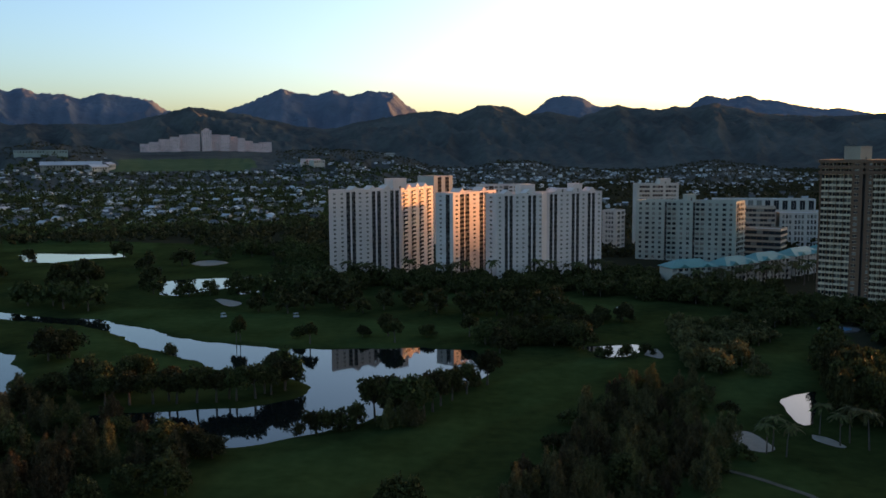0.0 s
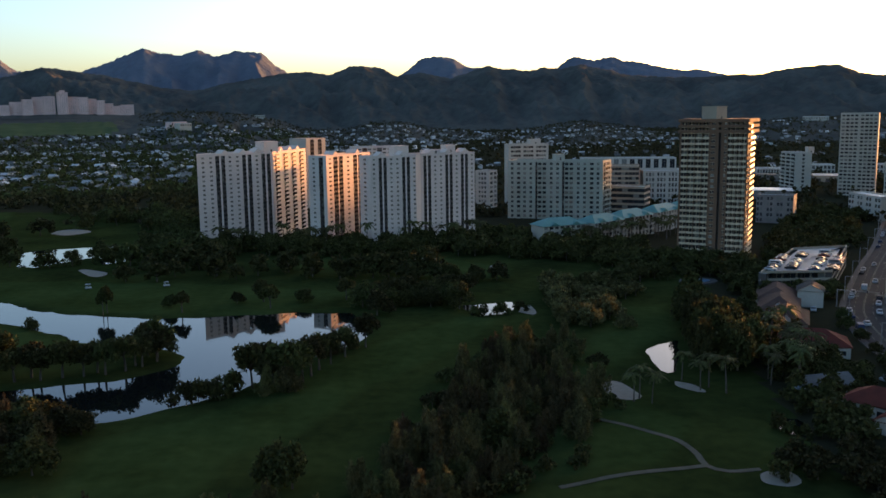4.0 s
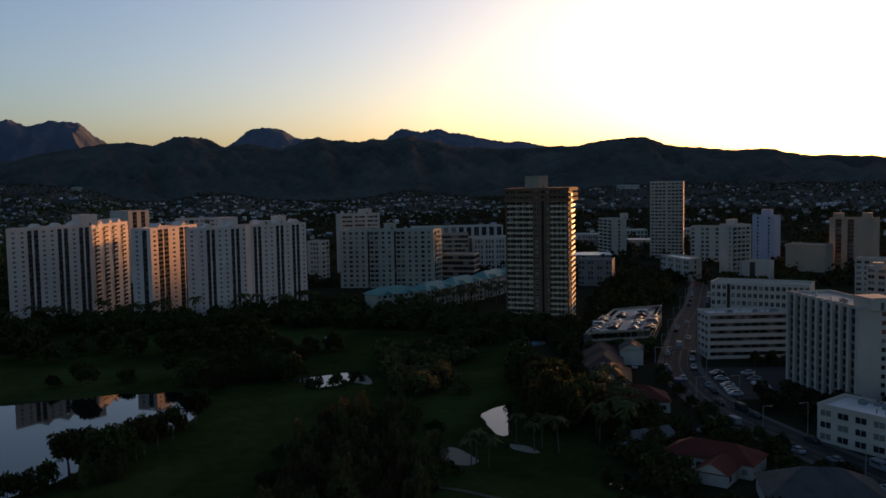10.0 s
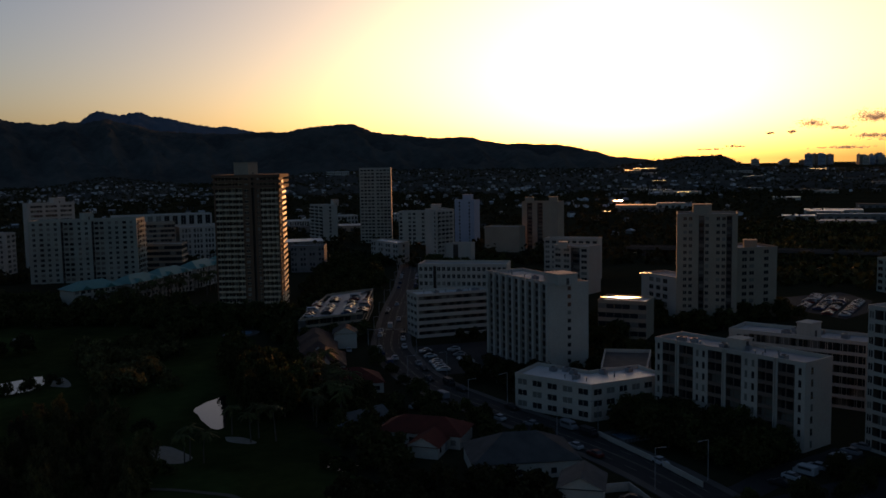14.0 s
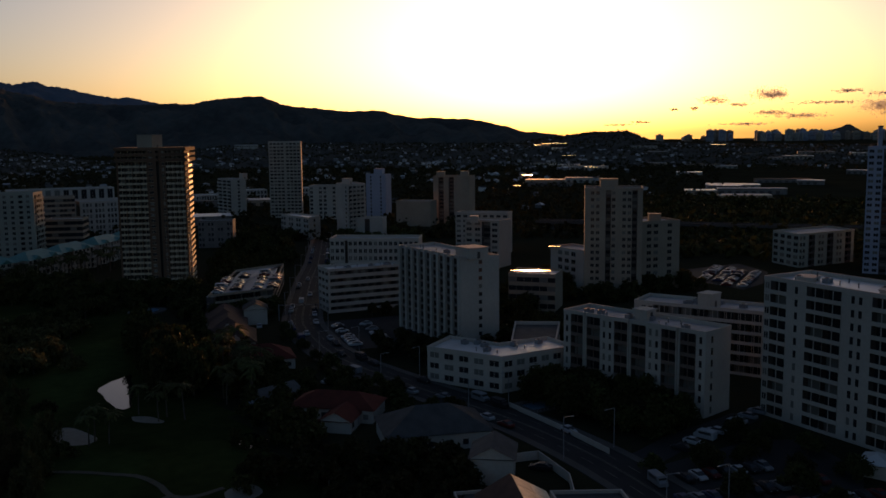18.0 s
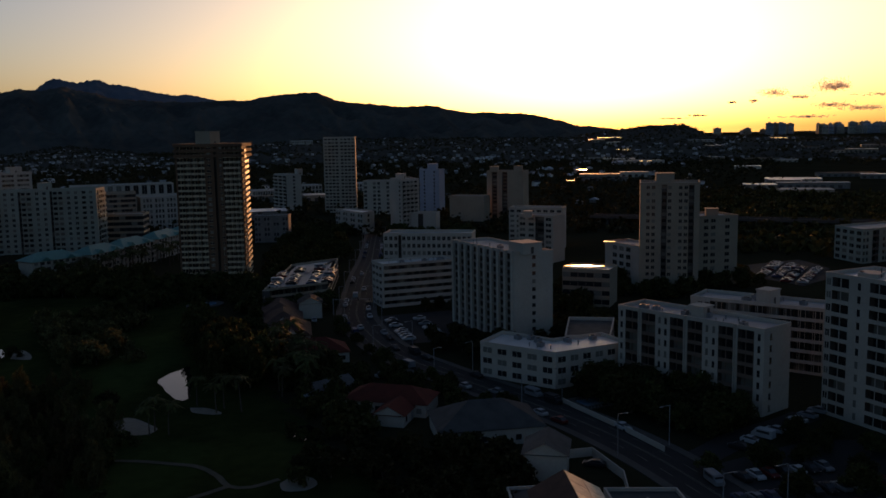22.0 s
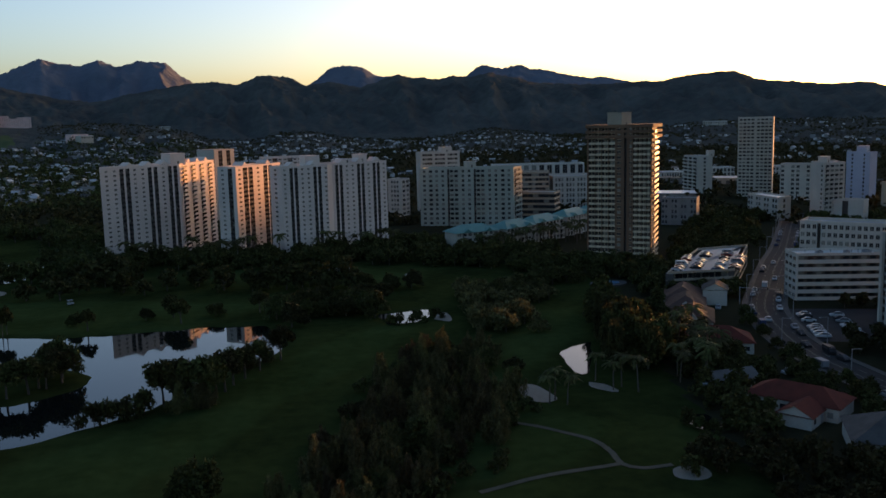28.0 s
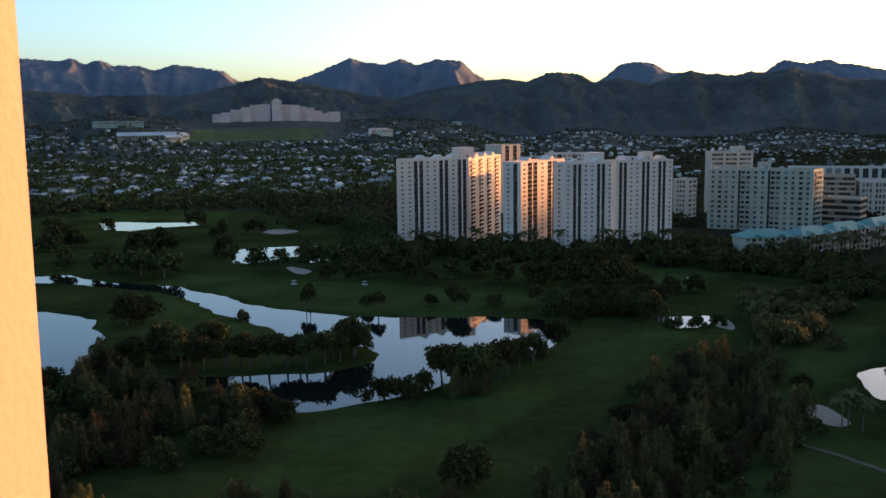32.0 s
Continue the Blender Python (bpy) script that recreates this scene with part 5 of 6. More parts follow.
# long low sheds and halls of the plain
rng_w = random.Random(9)
for i in range(36):
    a, r = (rng_w.uniform(48, 70), rng_w.uniform(850, 2300)) if i < 28 else (rng_w.uniform(14, 34), rng_w.uniform(700, 1100))
    x, y = at(a, r)
    w, d, h = rng_w.uniform(30, 80), rng_w.uniform(16, 32), rng_w.uniform(3.6, 6.5)
    root = tagged(spot("warehouse", x, y, land_z(x, y), -a + rng_w.uniform(-12, 12)), "long low hall with a pale flat metal roof", "warehouse", "halls of the plain")
    bw, br = Bits().box(-w / 2, w / 2, -d / 2, d / 2, -1, h), Bits().box(-w / 2 - 0.4, w / 2 + 0.4, -d / 2 - 0.4, d / 2 + 0.4, h, h + 0.4)
    under(bw.done("wall", [rng_w.choice((M_TAN, M_DUN, M_CREAM))]), root)
    under(br.done("roof", [rng_w.choice((M_ROOFW, M_ROOF, M_GREYR))]), root)
    for k in range(int(w / 8)):
        under(Bits().box(-w / 2 + 2 + k * 8, -w / 2 + 6 + k * 8, -d / 2 - 0.08, -d / 2, 0.2, h * 0.6).done("door", [M_VOID]), root)


# hospital on the hill: coral stepped blocks
def hospital():
    x, y, z = at(-14.7, 2960)[0], at(-14.7, 2960)[1], 76.0
    root = tagged(spot("hospital", x, y, z, 14.7), "large coral-pink stepped hospital on the hillside", "hospital")
    for cx, w, d, h in ((-189, 28, 26, 25), (-160, 30, 24, 30), (-128, 36, 28, 39), (-96, 30, 30, 46), (-68, 30, 26, 53), (-38, 34, 34, 55), (0, 31, 30, 66), (0, 15, 16, 72), (29, 28, 34, 53), (57, 30, 26, 52), (83, 24, 30, 47), (106, 24, 26, 42), (130, 26, 22, 33), (154, 24, 26, 25), (184, 38, 24, 29)):
        yy = abs(cx) * 0.1 - 10 + (7 if int(h) % 2 else -6)
        b = Bits().box(cx - w / 2, cx + w / 2, yy - d / 2, yy + d / 2, -30, h)
        b.box(cx - w / 2 - 0.5, cx + w / 2 + 0.5, yy - d / 2 - 0.5, yy + d / 2 + 0.5, h, h + 1.2)
        block = under(b.done("block", [M_PINK]), root)
        g = Bits()
        for k in range(int(h / 4)):
            for i in range(int(w / 6)):
                xx = cx - w / 2 + 3 + i * 6
                g.box(xx - 0.8, xx + 0.8, yy - d / 2 - 0.15, yy - d / 2, k * 4 + 1.4, k * 4 + 2.6)
        tagged(under(g.done("glazing", [M_GLASS]), block), kind="stuff")


hospital()


def hill_hall(az, el, w, d, h, wall_m, roof_m, label, turn=0, pitched=0.0):
    x, y, z = on_slope(az, el)
    root = tagged(spot("institution", x, y, z, -az + turn), label, "building")
    under(Bits().box(-w / 2, w / 2, -d / 2, d / 2, -8, h).done("wall", [wall_m]), root)
    if pitched:
        under(house_bits(w, d, h, "gable", 1.0, pitched)[1].done("roof", [roof_m]), root)
    else:
        under(Bits().box(-w / 2 - 0.6, w / 2 + 0.6, -d / 2 - 0.6, d / 2 + 0.6, h, h + 0.7).done("roof", [roof_m]), root)
    g = Bits()
    for i in range(int(w / 6)):
        g.box(-w / 2 + 1.5 + i * 6, -w / 2 + 4.5 + i * 6, -d / 2 - 0.15, -d / 2, h * 0.35, h * 0.75)
    tagged(under(g.done("glazing", [M_GLASS]), root), kind="stuff")


hill_hall(-22.5, -0.72, 118, 34, 8, M_TAN, M_HOUSEP, "long school hall under a pale low-pitched roof", pitched=7.0)
hill_hall(-21.1, -0.86, 40, 24, 8, M_CREAM, M_HOUSEP, "cream gabled end block of a school", 35, 5.0)
hill_hall(-20.5, -0.78, 26, 24, 11, M_CREAM, M_HOUSEP, "cream gabled hall with a pale roof", 55, 5.0)
hill_hall(-24.1, 0.12, 115, 20, 8, M_SAGE, M_ROOF, "long pale green hall on the hillside")
hill_hall(-8.4, -0.55, 40, 22, 10, M_PINK, M_ROOF, "coral block catching the sun on the slope", 35)
hill_hall(-8.0, -0.75, 30, 20, 8, M_CREAM, M_ROOFW, "low cream block on the slope", 35)
for az, el, w in ((14.3, -0.35, 60), (15.3, -0.45, 40), (17.6, -0.35, 30), (-3.4, -0.1, 30), (30.5, -0.6, 60), (33, -0.4, 40)):
    hill_hall(az, el, w, 16, 8, M_WHITE, M_ROOFW, "pale terrace row high on the hillside")


# far city on the plain, and its crater
rng_c = random.Random(21)
for i in range(80):
    a = rng_c.choice((rng_c.uniform(56.2, 59.2), rng_c.uniform(59.3, 60.6), rng_c.uniform(62.0, 66.2), rng_c.uniform(62.0, 66.2), rng_c.uniform(66.4, 69.5)))
    top = -0.24 + rng_c.random() * 0.2 if a < 59.2 else (-0.05 + rng_c.random() * 0.27 if a < 66.3 else -0.1 + rng_c.random() * 0.25)
    r = rng_c.uniform(4300, 4650)
    x, y = at(a, r)
    zt = CAM_H + r * math.tan(radians(top))
    w, d = rng_c.uniform(14, 34), rng_c.uniform(14, 24)
    root = tagged(spot("skyscraper", x, y, 0, -a + rng_c.uniform(-20, 20)), "distant city tower block on the horizon", "skyscraper", "towers of the far city")
    under(Bits().box(-w / 2, w / 2, -d / 2, d / 2, 0, zt).box(-w / 5, w / 5, -d / 4, d / 4, zt, zt + 4).done("wall", [rng_c.choice((M_WHITE, M_TAN, M_GREYB))]), root)
    g = Bits()
    for k in range(int(zt / 6)):
        g.box(-w / 2 + 1, w / 2 - 1, -d / 2 - 0.2, -d / 2, k * 6 + 2, k * 6 + 4)
    tagged(under(g.done("glazing", [M_GLASS]), root), kind="stuff")


def crater():
    az = np.arange(60.0, 72.0, 0.1)
    el = lerp_list(az, [(60, -0.6), (63, -0.1), (65, 0.02), (66.3, 0.2), (66.9, 0.42), (67.15, 0.48), (67.4, 0.3), (67.9, 0.0), (69, -0.2), (72, -0.6)])
    v, f = [], []
    for a, e in zip(az, el):
        for r, k in ((4550, 0.0), (4680, 0.6), (4760, 1.0), (4850, 0.3)):
            x, y = at(a, r)
            v.append((x, y, max(0, CAM_H + 4760 * math.tan(radians(e))) * k + waves(np.array([a * 80]), np.array([r * 0.2]), 60, 4)[0] * 3 * k))
    for i in range(len(az) - 1):
        for j in range(3):
            f.append((4 * i + j, 4 * i + 4 + j, 4 * i + 5 + j, 4 * i + 1 + j))
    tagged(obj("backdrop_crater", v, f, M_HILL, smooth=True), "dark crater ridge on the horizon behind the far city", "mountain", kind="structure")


crater()
for a in (68.75, 69.7):
    x, y = at(a, 1500)
    root = tagged(spot("chimney", x, y, land_z(x, y)), "tall dark industrial chimney on the plain", "chimney", "pair of chimneys")
    b = Bits()
    b.prism([(3.4 * math.cos(2 * math.pi * i / 14), 3.4 * math.sin(2 * math.pi * i / 14)) for i in range(14)], -2, 68)
    under(b.done("stack", [M_GREYB]), root)
    under(Bits().prism([(3.7 * math.cos(2 * math.pi * i / 14), 3.7 * math.sin(2 * math.pi * i / 14)) for i in range(14)], 66, 68.6).done("rim", [M_BROWN]), root)

# elevated road over the plain
vi = tagged(spot("viaduct", *at(62, 600), 0, -62), "long pale concrete viaduct before the woodland", "bridge")
under(Bits().box(-140, 160, -6, 6, 5.2, 6.2).box(-140, 160, -6.2, -5.9, 6.2, 7.2).box(-140, 160, 5.9, 6.2, 6.2, 7.2).done("deck", [M_CONC]), vi)
for i in range(12):
    under(Bits().box(-130 + i * 25, -128 + i * 25, -3, 3, -1, 5.2).done("pier", [M_CONC]), vi)


# ---- vehicles ----
def car_mats():
    out = []
    for n, c in (("white", (0.45, 0.45, 0.44)), ("silver", (0.22, 0.225, 0.23)), ("black", (0.02, 0.02, 0.022)), ("red", (0.14, 0.015, 0.012)), ("blue", (0.03, 0.05, 0.11))):
        out.append((n, mat(n + "_car_paint", tuple(k * 0.8 for k in c), 0.6, tuple(k * 0.72 for k in c), 1.0, 8.0, 0, 0.25)))
    return out


PAINTS = car_mats()
M_TYRE = mat("tyre_rubber", (0.02, 0.02, 0.02), 0.9)
M_CARGLASS = glass_mat("car_glass", (0.02, 0.022, 0.025), (0.03, 0.03, 0.03), 0.0, 0.3)
M_LAMP = mat("car_lamp_lens", (0.5, 0.48, 0.42), 0.2)


def loft(sections):
    """A hull through cross-sections of (x, half width, z bottom, z top)."""
    b = Bits()
    k = 0
    for x, wd, z0, z1 in sections:
        r = min(0.12, (z1 - z0) * 0.3)
        b.v += [Vector(p) for p in ((x, -wd, z0), (x, -wd, z1 - r), (x, -wd + r, z1), (x, wd - r, z1), (x, wd, z1 - r), (x, wd, z0))]
    n = len(sections)
    for i in range(n - 1):
        for j in range(6):
            b.f.append((6 * i + j, 6 * i + (j + 1) % 6, 6 * i + 6 + (j + 1) % 6, 6 * i + 6 + j))
            b.m.append(0)
    b.f += [tuple(range(6))[::-1], tuple(range(6 * n - 6, 6 * n))]
    b.m += [0, 0]
    return b


CAR_STOCK = {}


def car(x, y, turn, z=0.06, van=False):
    i = rng_v.choices(range(5), (6, 4, 3, 1, 1))[0]
    key = (i, van)
    if key in CAR_STOCK:
        return copy_thing(CAR_STOCK[key], pose(x, y, z, 0, 0, turn))
    name, paint = PAINTS[i]
    root = tagged(spot("van" if van else "car", x, y, z, turn), f"{name} {'van' if van else 'car'} with dark glass, standing on asphalt", "van" if van else "car")
    if van:
        under(loft([(-2.4, 0.85, 0.35, 1.9), (-2.3, 0.95, 0.25, 2.0), (1.2, 0.95, 0.25, 2.0), (1.9, 0.92, 0.25, 1.2), (2.35, 0.85, 0.3, 0.95)]).done("body", [paint]), root)
        under(Bits().box(1.3, 1.75, -0.8, 0.8, 1.2, 1.75).box(-1.8, 1.1, -0.97, 0.97, 1.15, 1.7).done("glass", [M_CARGLASS]), root)
    else:
        under(loft([(-2.2, 0.74, 0.4, 0.85), (-2.1, 0.86, 0.25, 0.95), (-1.0, 0.9, 0.22, 0.98), (0.9, 0.9, 0.22, 0.95), (1.9, 0.86, 0.25, 0.8), (2.2, 0.72, 0.35, 0.65)]).done("body", [paint]), root)
        under(loft([(-1.75, 0.62, 0.9, 0.98), (-1.1, 0.7, 0.9, 1.4), (0.35, 0.7, 0.9, 1.42), (1.15, 0.66, 0.88, 0.96)]).done("glass", [M_CARGLASS]), root)
        under(Bits().box(-1.05, 0.3, -0.66, 0.66, 1.4, 1.45).done("roof", [paint]), root)
    for sx in (-1.35, 1.35):
        for sy in (-0.82, 0.82):
            w = Bits().prism([(0.32 * math.cos(2 * math.pi * k / 10), 0.32 * math.sin(2 * math.pi * k / 10)) for k in range(10)], -0.1, 0.1)
            o = under(w.done("wheel", [M_TYRE]), root)
            o.matrix_basis = Matrix.Translation((sx, sy, 0.3)) @ Matrix.Rotation(radians(90), 4, "X")
    for sy in (-0.6, 0.6):
        o = under(Bits().box(2.1, 2.2, sy - 0.15, sy + 0.15, 0.55, 0.68).done("headlight", [M_LAMP]), root)
    CAR_STOCK[key] = root
    return root


rng_v = random.Random(77)


def along(line, x, y):
    best = (1e9, 0)
    for (ax, ay), (bx, by) in zip(line, line[1:]):
        dd = math.hypot((ax + bx) / 2 - x, (ay + by) / 2 - y)
        best = min(best, (dd, math.degrees(math.atan2(by - ay, bx - ax))))
    return best[1]


def road_cars(offset, stations, flip):
    L = smooth_line(ROAD, 1.0)
    for s in stations:
        i = min(len(L) - 2, int(s))
        d = (L[i + 1] - L[i]).normalized()
        p = L[i] + Vector((-d.y, d.x)) * offset
        car(p.x, p.y, math.degrees(math.atan2(d.y, d.x)) + flip, 0.06, rng_v.random() < 0.15)


road_cars(4.4, [60, 66, 73, 79, 86, 98, 108, 121, 150, 160, 240, 247, 262, 290, 297, 318, 326, 350, 372, 379, 402], 0)
road_cars(-4.4, [50, 58, 70, 92, 110, 180, 188, 230, 238, 262, 270, 286, 306, 330, 356, 384, 391], 180)
road_cars(1.4, [130, 205, 310], 0)
road_cars(-1.4, [166, 222, 280, 365], 180)


def lot(x, y, turn, n, rows, pitch=2.9, gap=9.0, full=0.8, z=0.06):
    """Rows of parked cars."""
    for j in range(rows):
        for i in range(n):
            if rng_v.random() < full:
                p = pose(x, y, 0, 0, 0, turn) @ Vector((i * pitch, j * gap, 0))
                car(p.x, p.y, turn + 90 + rng_v.choice((0, 180)) + rng_v.uniform(-3, 3), z, rng_v.random() < 0.03)


for px, py in ((157.5, 292), (164, 291), (173, 290), (179.5, 289.5)):
    lot(px, py, 53.6, 15, 1, z=8.05, full=0.5)
lot(165, 219, 65, 11, 2, full=0.75, gap=-10)
lot(137, 90, -25, 9, 1, full=0.7)
lot(133, 82, -25, 11, 1, full=0.8)
lot(131, 73, -25, 12, 1, full=0.85)
lot(134, 65, -25, 9, 1, full=0.8)
lot(156, 97, 2, 8, 1, pitch=4.8, full=0.8)
lot(346, 188, 20, 15, 2, full=0.85, gap=6.5)
lot(352, 203, 20, 15, 2, full=0.85, gap=6.5)
lot(362, 215, 20, 12, 1, full=0.8)
for x, y, t in ((136, 185, 100), (134, 190, 10), (133, 169, 70), (144, 258, 60), (158, 264, 60), (128, 176, 100), (124, 116, 30), (127, 110, 120)):
    car(x, y, t)


# ---- street lamps along the road ----
def street_lamp(x, y, turn):
    root = tagged(spot("street_lamp", x, y, 0.15, turn), "grey steel street lamp with a curved arm", "street lamp", "lamps along the road")
    under(Bits().prism([(0.09 * math.cos(a), 0.09 * math.sin(a)) for a in (0, 1.05, 2.09, 3.14, 4.19, 5.24)], 0, 8.5).done("pole", [M_METAL]), root)
    under(Bits().box(0, 2.2, -0.04, 0.04, 8.4, 8.5).done("arm", [M_METAL]), root)
    under(Bits().box(1.8, 2.5, -0.14, 0.14, 8.3, 8.42).done("lamp_head", [M_METAL]), root)
    return root


L = smooth_line(ROAD, 1.0)
lamp = None
for i in range(40, len(L) - 20, 34):
    d = (L[i + 1] - L[i]).normalized()
    for s in (1, -1):
        p = L[i] + Vector((-d.y, d.x)) * 6.3 * s
        turn = math.degrees(math.atan2(d.y, d.x)) - 90 * s
        lamp = street_lamp(p.x, p.y, turn) if lamp is None else copy_thing(lamp, pose(p.x, p.y, 0.15, 0, 0, turn))

# ---- golf carts ----
for x, y in ((-88, 352), (-59, 352), (-84, 205)):
    z = gz(x, y)
    if not clear_of(x, y):
        continue
    root = tagged(spot("golf_cart", x, y, z, 30), "small white golf cart standing on the turf", "golf cart")
    under(Bits().box(-1.1, 1.1, -0.6, 0.6, 0.3, 0.75).box(-0.6, -0.4, -0.55, 0.55, 0.75, 1.2).done("body", [PAINTS[0][1]]), root)
    under(Bits().box(-1.0, 0.8, -0.65, 0.65, 1.8, 1.88).done("canopy", [PAINTS[0][1]]), root)
    for px, py in ((-0.9, -0.5), (-0.9, 0.5), (0.7, -0.5), (0.7, 0.5)):
        under(Bits().box(px - 0.03, px + 0.03, py - 0.03, py + 0.03, 0.7, 1.8).done("post", [M_METAL]), root)
        o = under(Bits().prism([(0.25 * math.cos(2 * math.pi * k / 10), 0.25 * math.sin(2 * math.pi * k / 10)) for k in range(10)], -0.08, 0.08).done("wheel", [M_TYRE]), root)
        o.matrix_basis = Matrix.Translation((px, py, 0.25)) @ Matrix.Rotation(radians(90), 4, "X")

# ---- the lanai of the viewpoint ----
tagged(Bits().box(-12, 14, -14, 0.6, -1, 62.7).done("wall_viewpoint_tower", [M_CREAM]), "plain cream wall of the tower below the viewpoint", "wall", kind="structure")
tagged(Bits().box(-0.98, 14, -1.8, 0.62, 62.7, 62.9).done("floor", [M_CONC]), "concrete lanai floor under the viewpoint", "floor", kind="structure")
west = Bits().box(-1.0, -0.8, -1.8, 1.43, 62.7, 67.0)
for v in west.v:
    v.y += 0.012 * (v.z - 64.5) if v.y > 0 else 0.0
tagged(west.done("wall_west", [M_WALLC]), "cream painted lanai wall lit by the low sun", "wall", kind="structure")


# ---- small clouds low over the far city ----
M_CLOUD = mat("grey_cloud", (0.86, 0.82, 0.83), 1.0, (0.78, 0.74, 0.76), 0.003, 0.02, 0, 0.0, trans=0.7)
rng_k = np.random.RandomState(8)
for a, e, w, h in ((59.6, 2.0, 55, 18), (57.2, 1.5, 14, 6), (58.4, 1.55, 18, 6), (61.0, 1.7, 40, 9), (62.6, 2.3, 60, 26), (63.2, 2.25, 35, 18), (62.9, 1.2, 70, 12), (64.5, 1.0, 90, 11), (65.9, 1.75, 120, 7), (67.0, 2.4, 45, 10), (68.6, 1.5, 60, 30), (69.6, 1.1, 50, 14), (69.3, 2.2, 90, 8), (55.2, 0.75, 40, 5), (54.0, 0.6, 60, 4), (61.4, 0.55, 90, 6)):
    c = np.array([*at(a, 4780), CAM_H + 4780 * math.tan(radians(e))])
    w, h = w * 1.4, h * 1.7
    n = int(260 + w * h * 0.5)
    o = np.repeat(rng_k.normal(size=(n // 12 + 1, 3)) * np.array([w * 0.42, 6, h * 0.28]), 12, 0) + rng_k.normal(size=((n // 12 + 1) * 12, 3)) * np.array([h * 0.3, 3, h * 0.13])
    T = np.array([[math.cos(radians(-a)), -math.sin(radians(-a)), 0], [math.sin(radians(-a)), math.cos(radians(-a)), 0], [0, 0, 1]])
    v, f = leaf_cards(o @ T.T + c, 2.1, rng_k)
    tagged(obj("cloud", v, f, M_CLOUD), "small grey cloud drifting low above the horizon", "cloud", "clouds over the far city", "stuff")

# ---- plants ----
def trunk_bits(h, r, lean, limbs, rng, spread):
    b = Bits()

    def tube(p, q, r0, r1, n=7):
        k = len(b.v)
        d = (q - p).normalized()
        s = d.orthogonal().normalized()
        t = d.cross(s)
        for c, rad in ((p, r0), (q, r1)):
            b.v.extend(c + (s * math.cos(2 * math.pi * i / n) + t * math.sin(2 * math.pi * i / n)) * rad for i in range(n))
        for i in range(n):
            b.f.append((k + i, k + (i + 1) % n, k + n + (i + 1) % n, k + n + i))
            b.m.append(0)
    top = Vector((lean * h, 0, h))
    mid = Vector((lean * h * 0.3, lean * h * 0.2, h * 0.5))
    tube(Vector((0, 0, -0.3)), mid, r, r * 0.75)
    tube(mid, top, r * 0.75, r * 0.5)
    for i in range(limbs):
        a = 2 * math.pi * i / limbs + rng.uniform(-0.4, 0.4)
        base = mid.lerp(top, rng.uniform(0.4, 1.0))
        tip = base + Vector((math.cos(a) * spread, math.sin(a) * spread, spread * rng.uniform(0.5, 1.0)))
        tube(base, tip, r * 0.42, r * 0.14, 5)
    return b


TREE_LABELS = {"broad": "dark spreading broadleaf tree with a dense rounded crown", "iron": "tall feathery olive-brown ironwood tree on the turf",
               "palm": "slender coconut palm with drooping fronds", "shrub": "low dark rounded shrub", "grove": "dark lakeside tree with a bare trunk and flat crown", "far": "dark leafy tree, seen far off"}


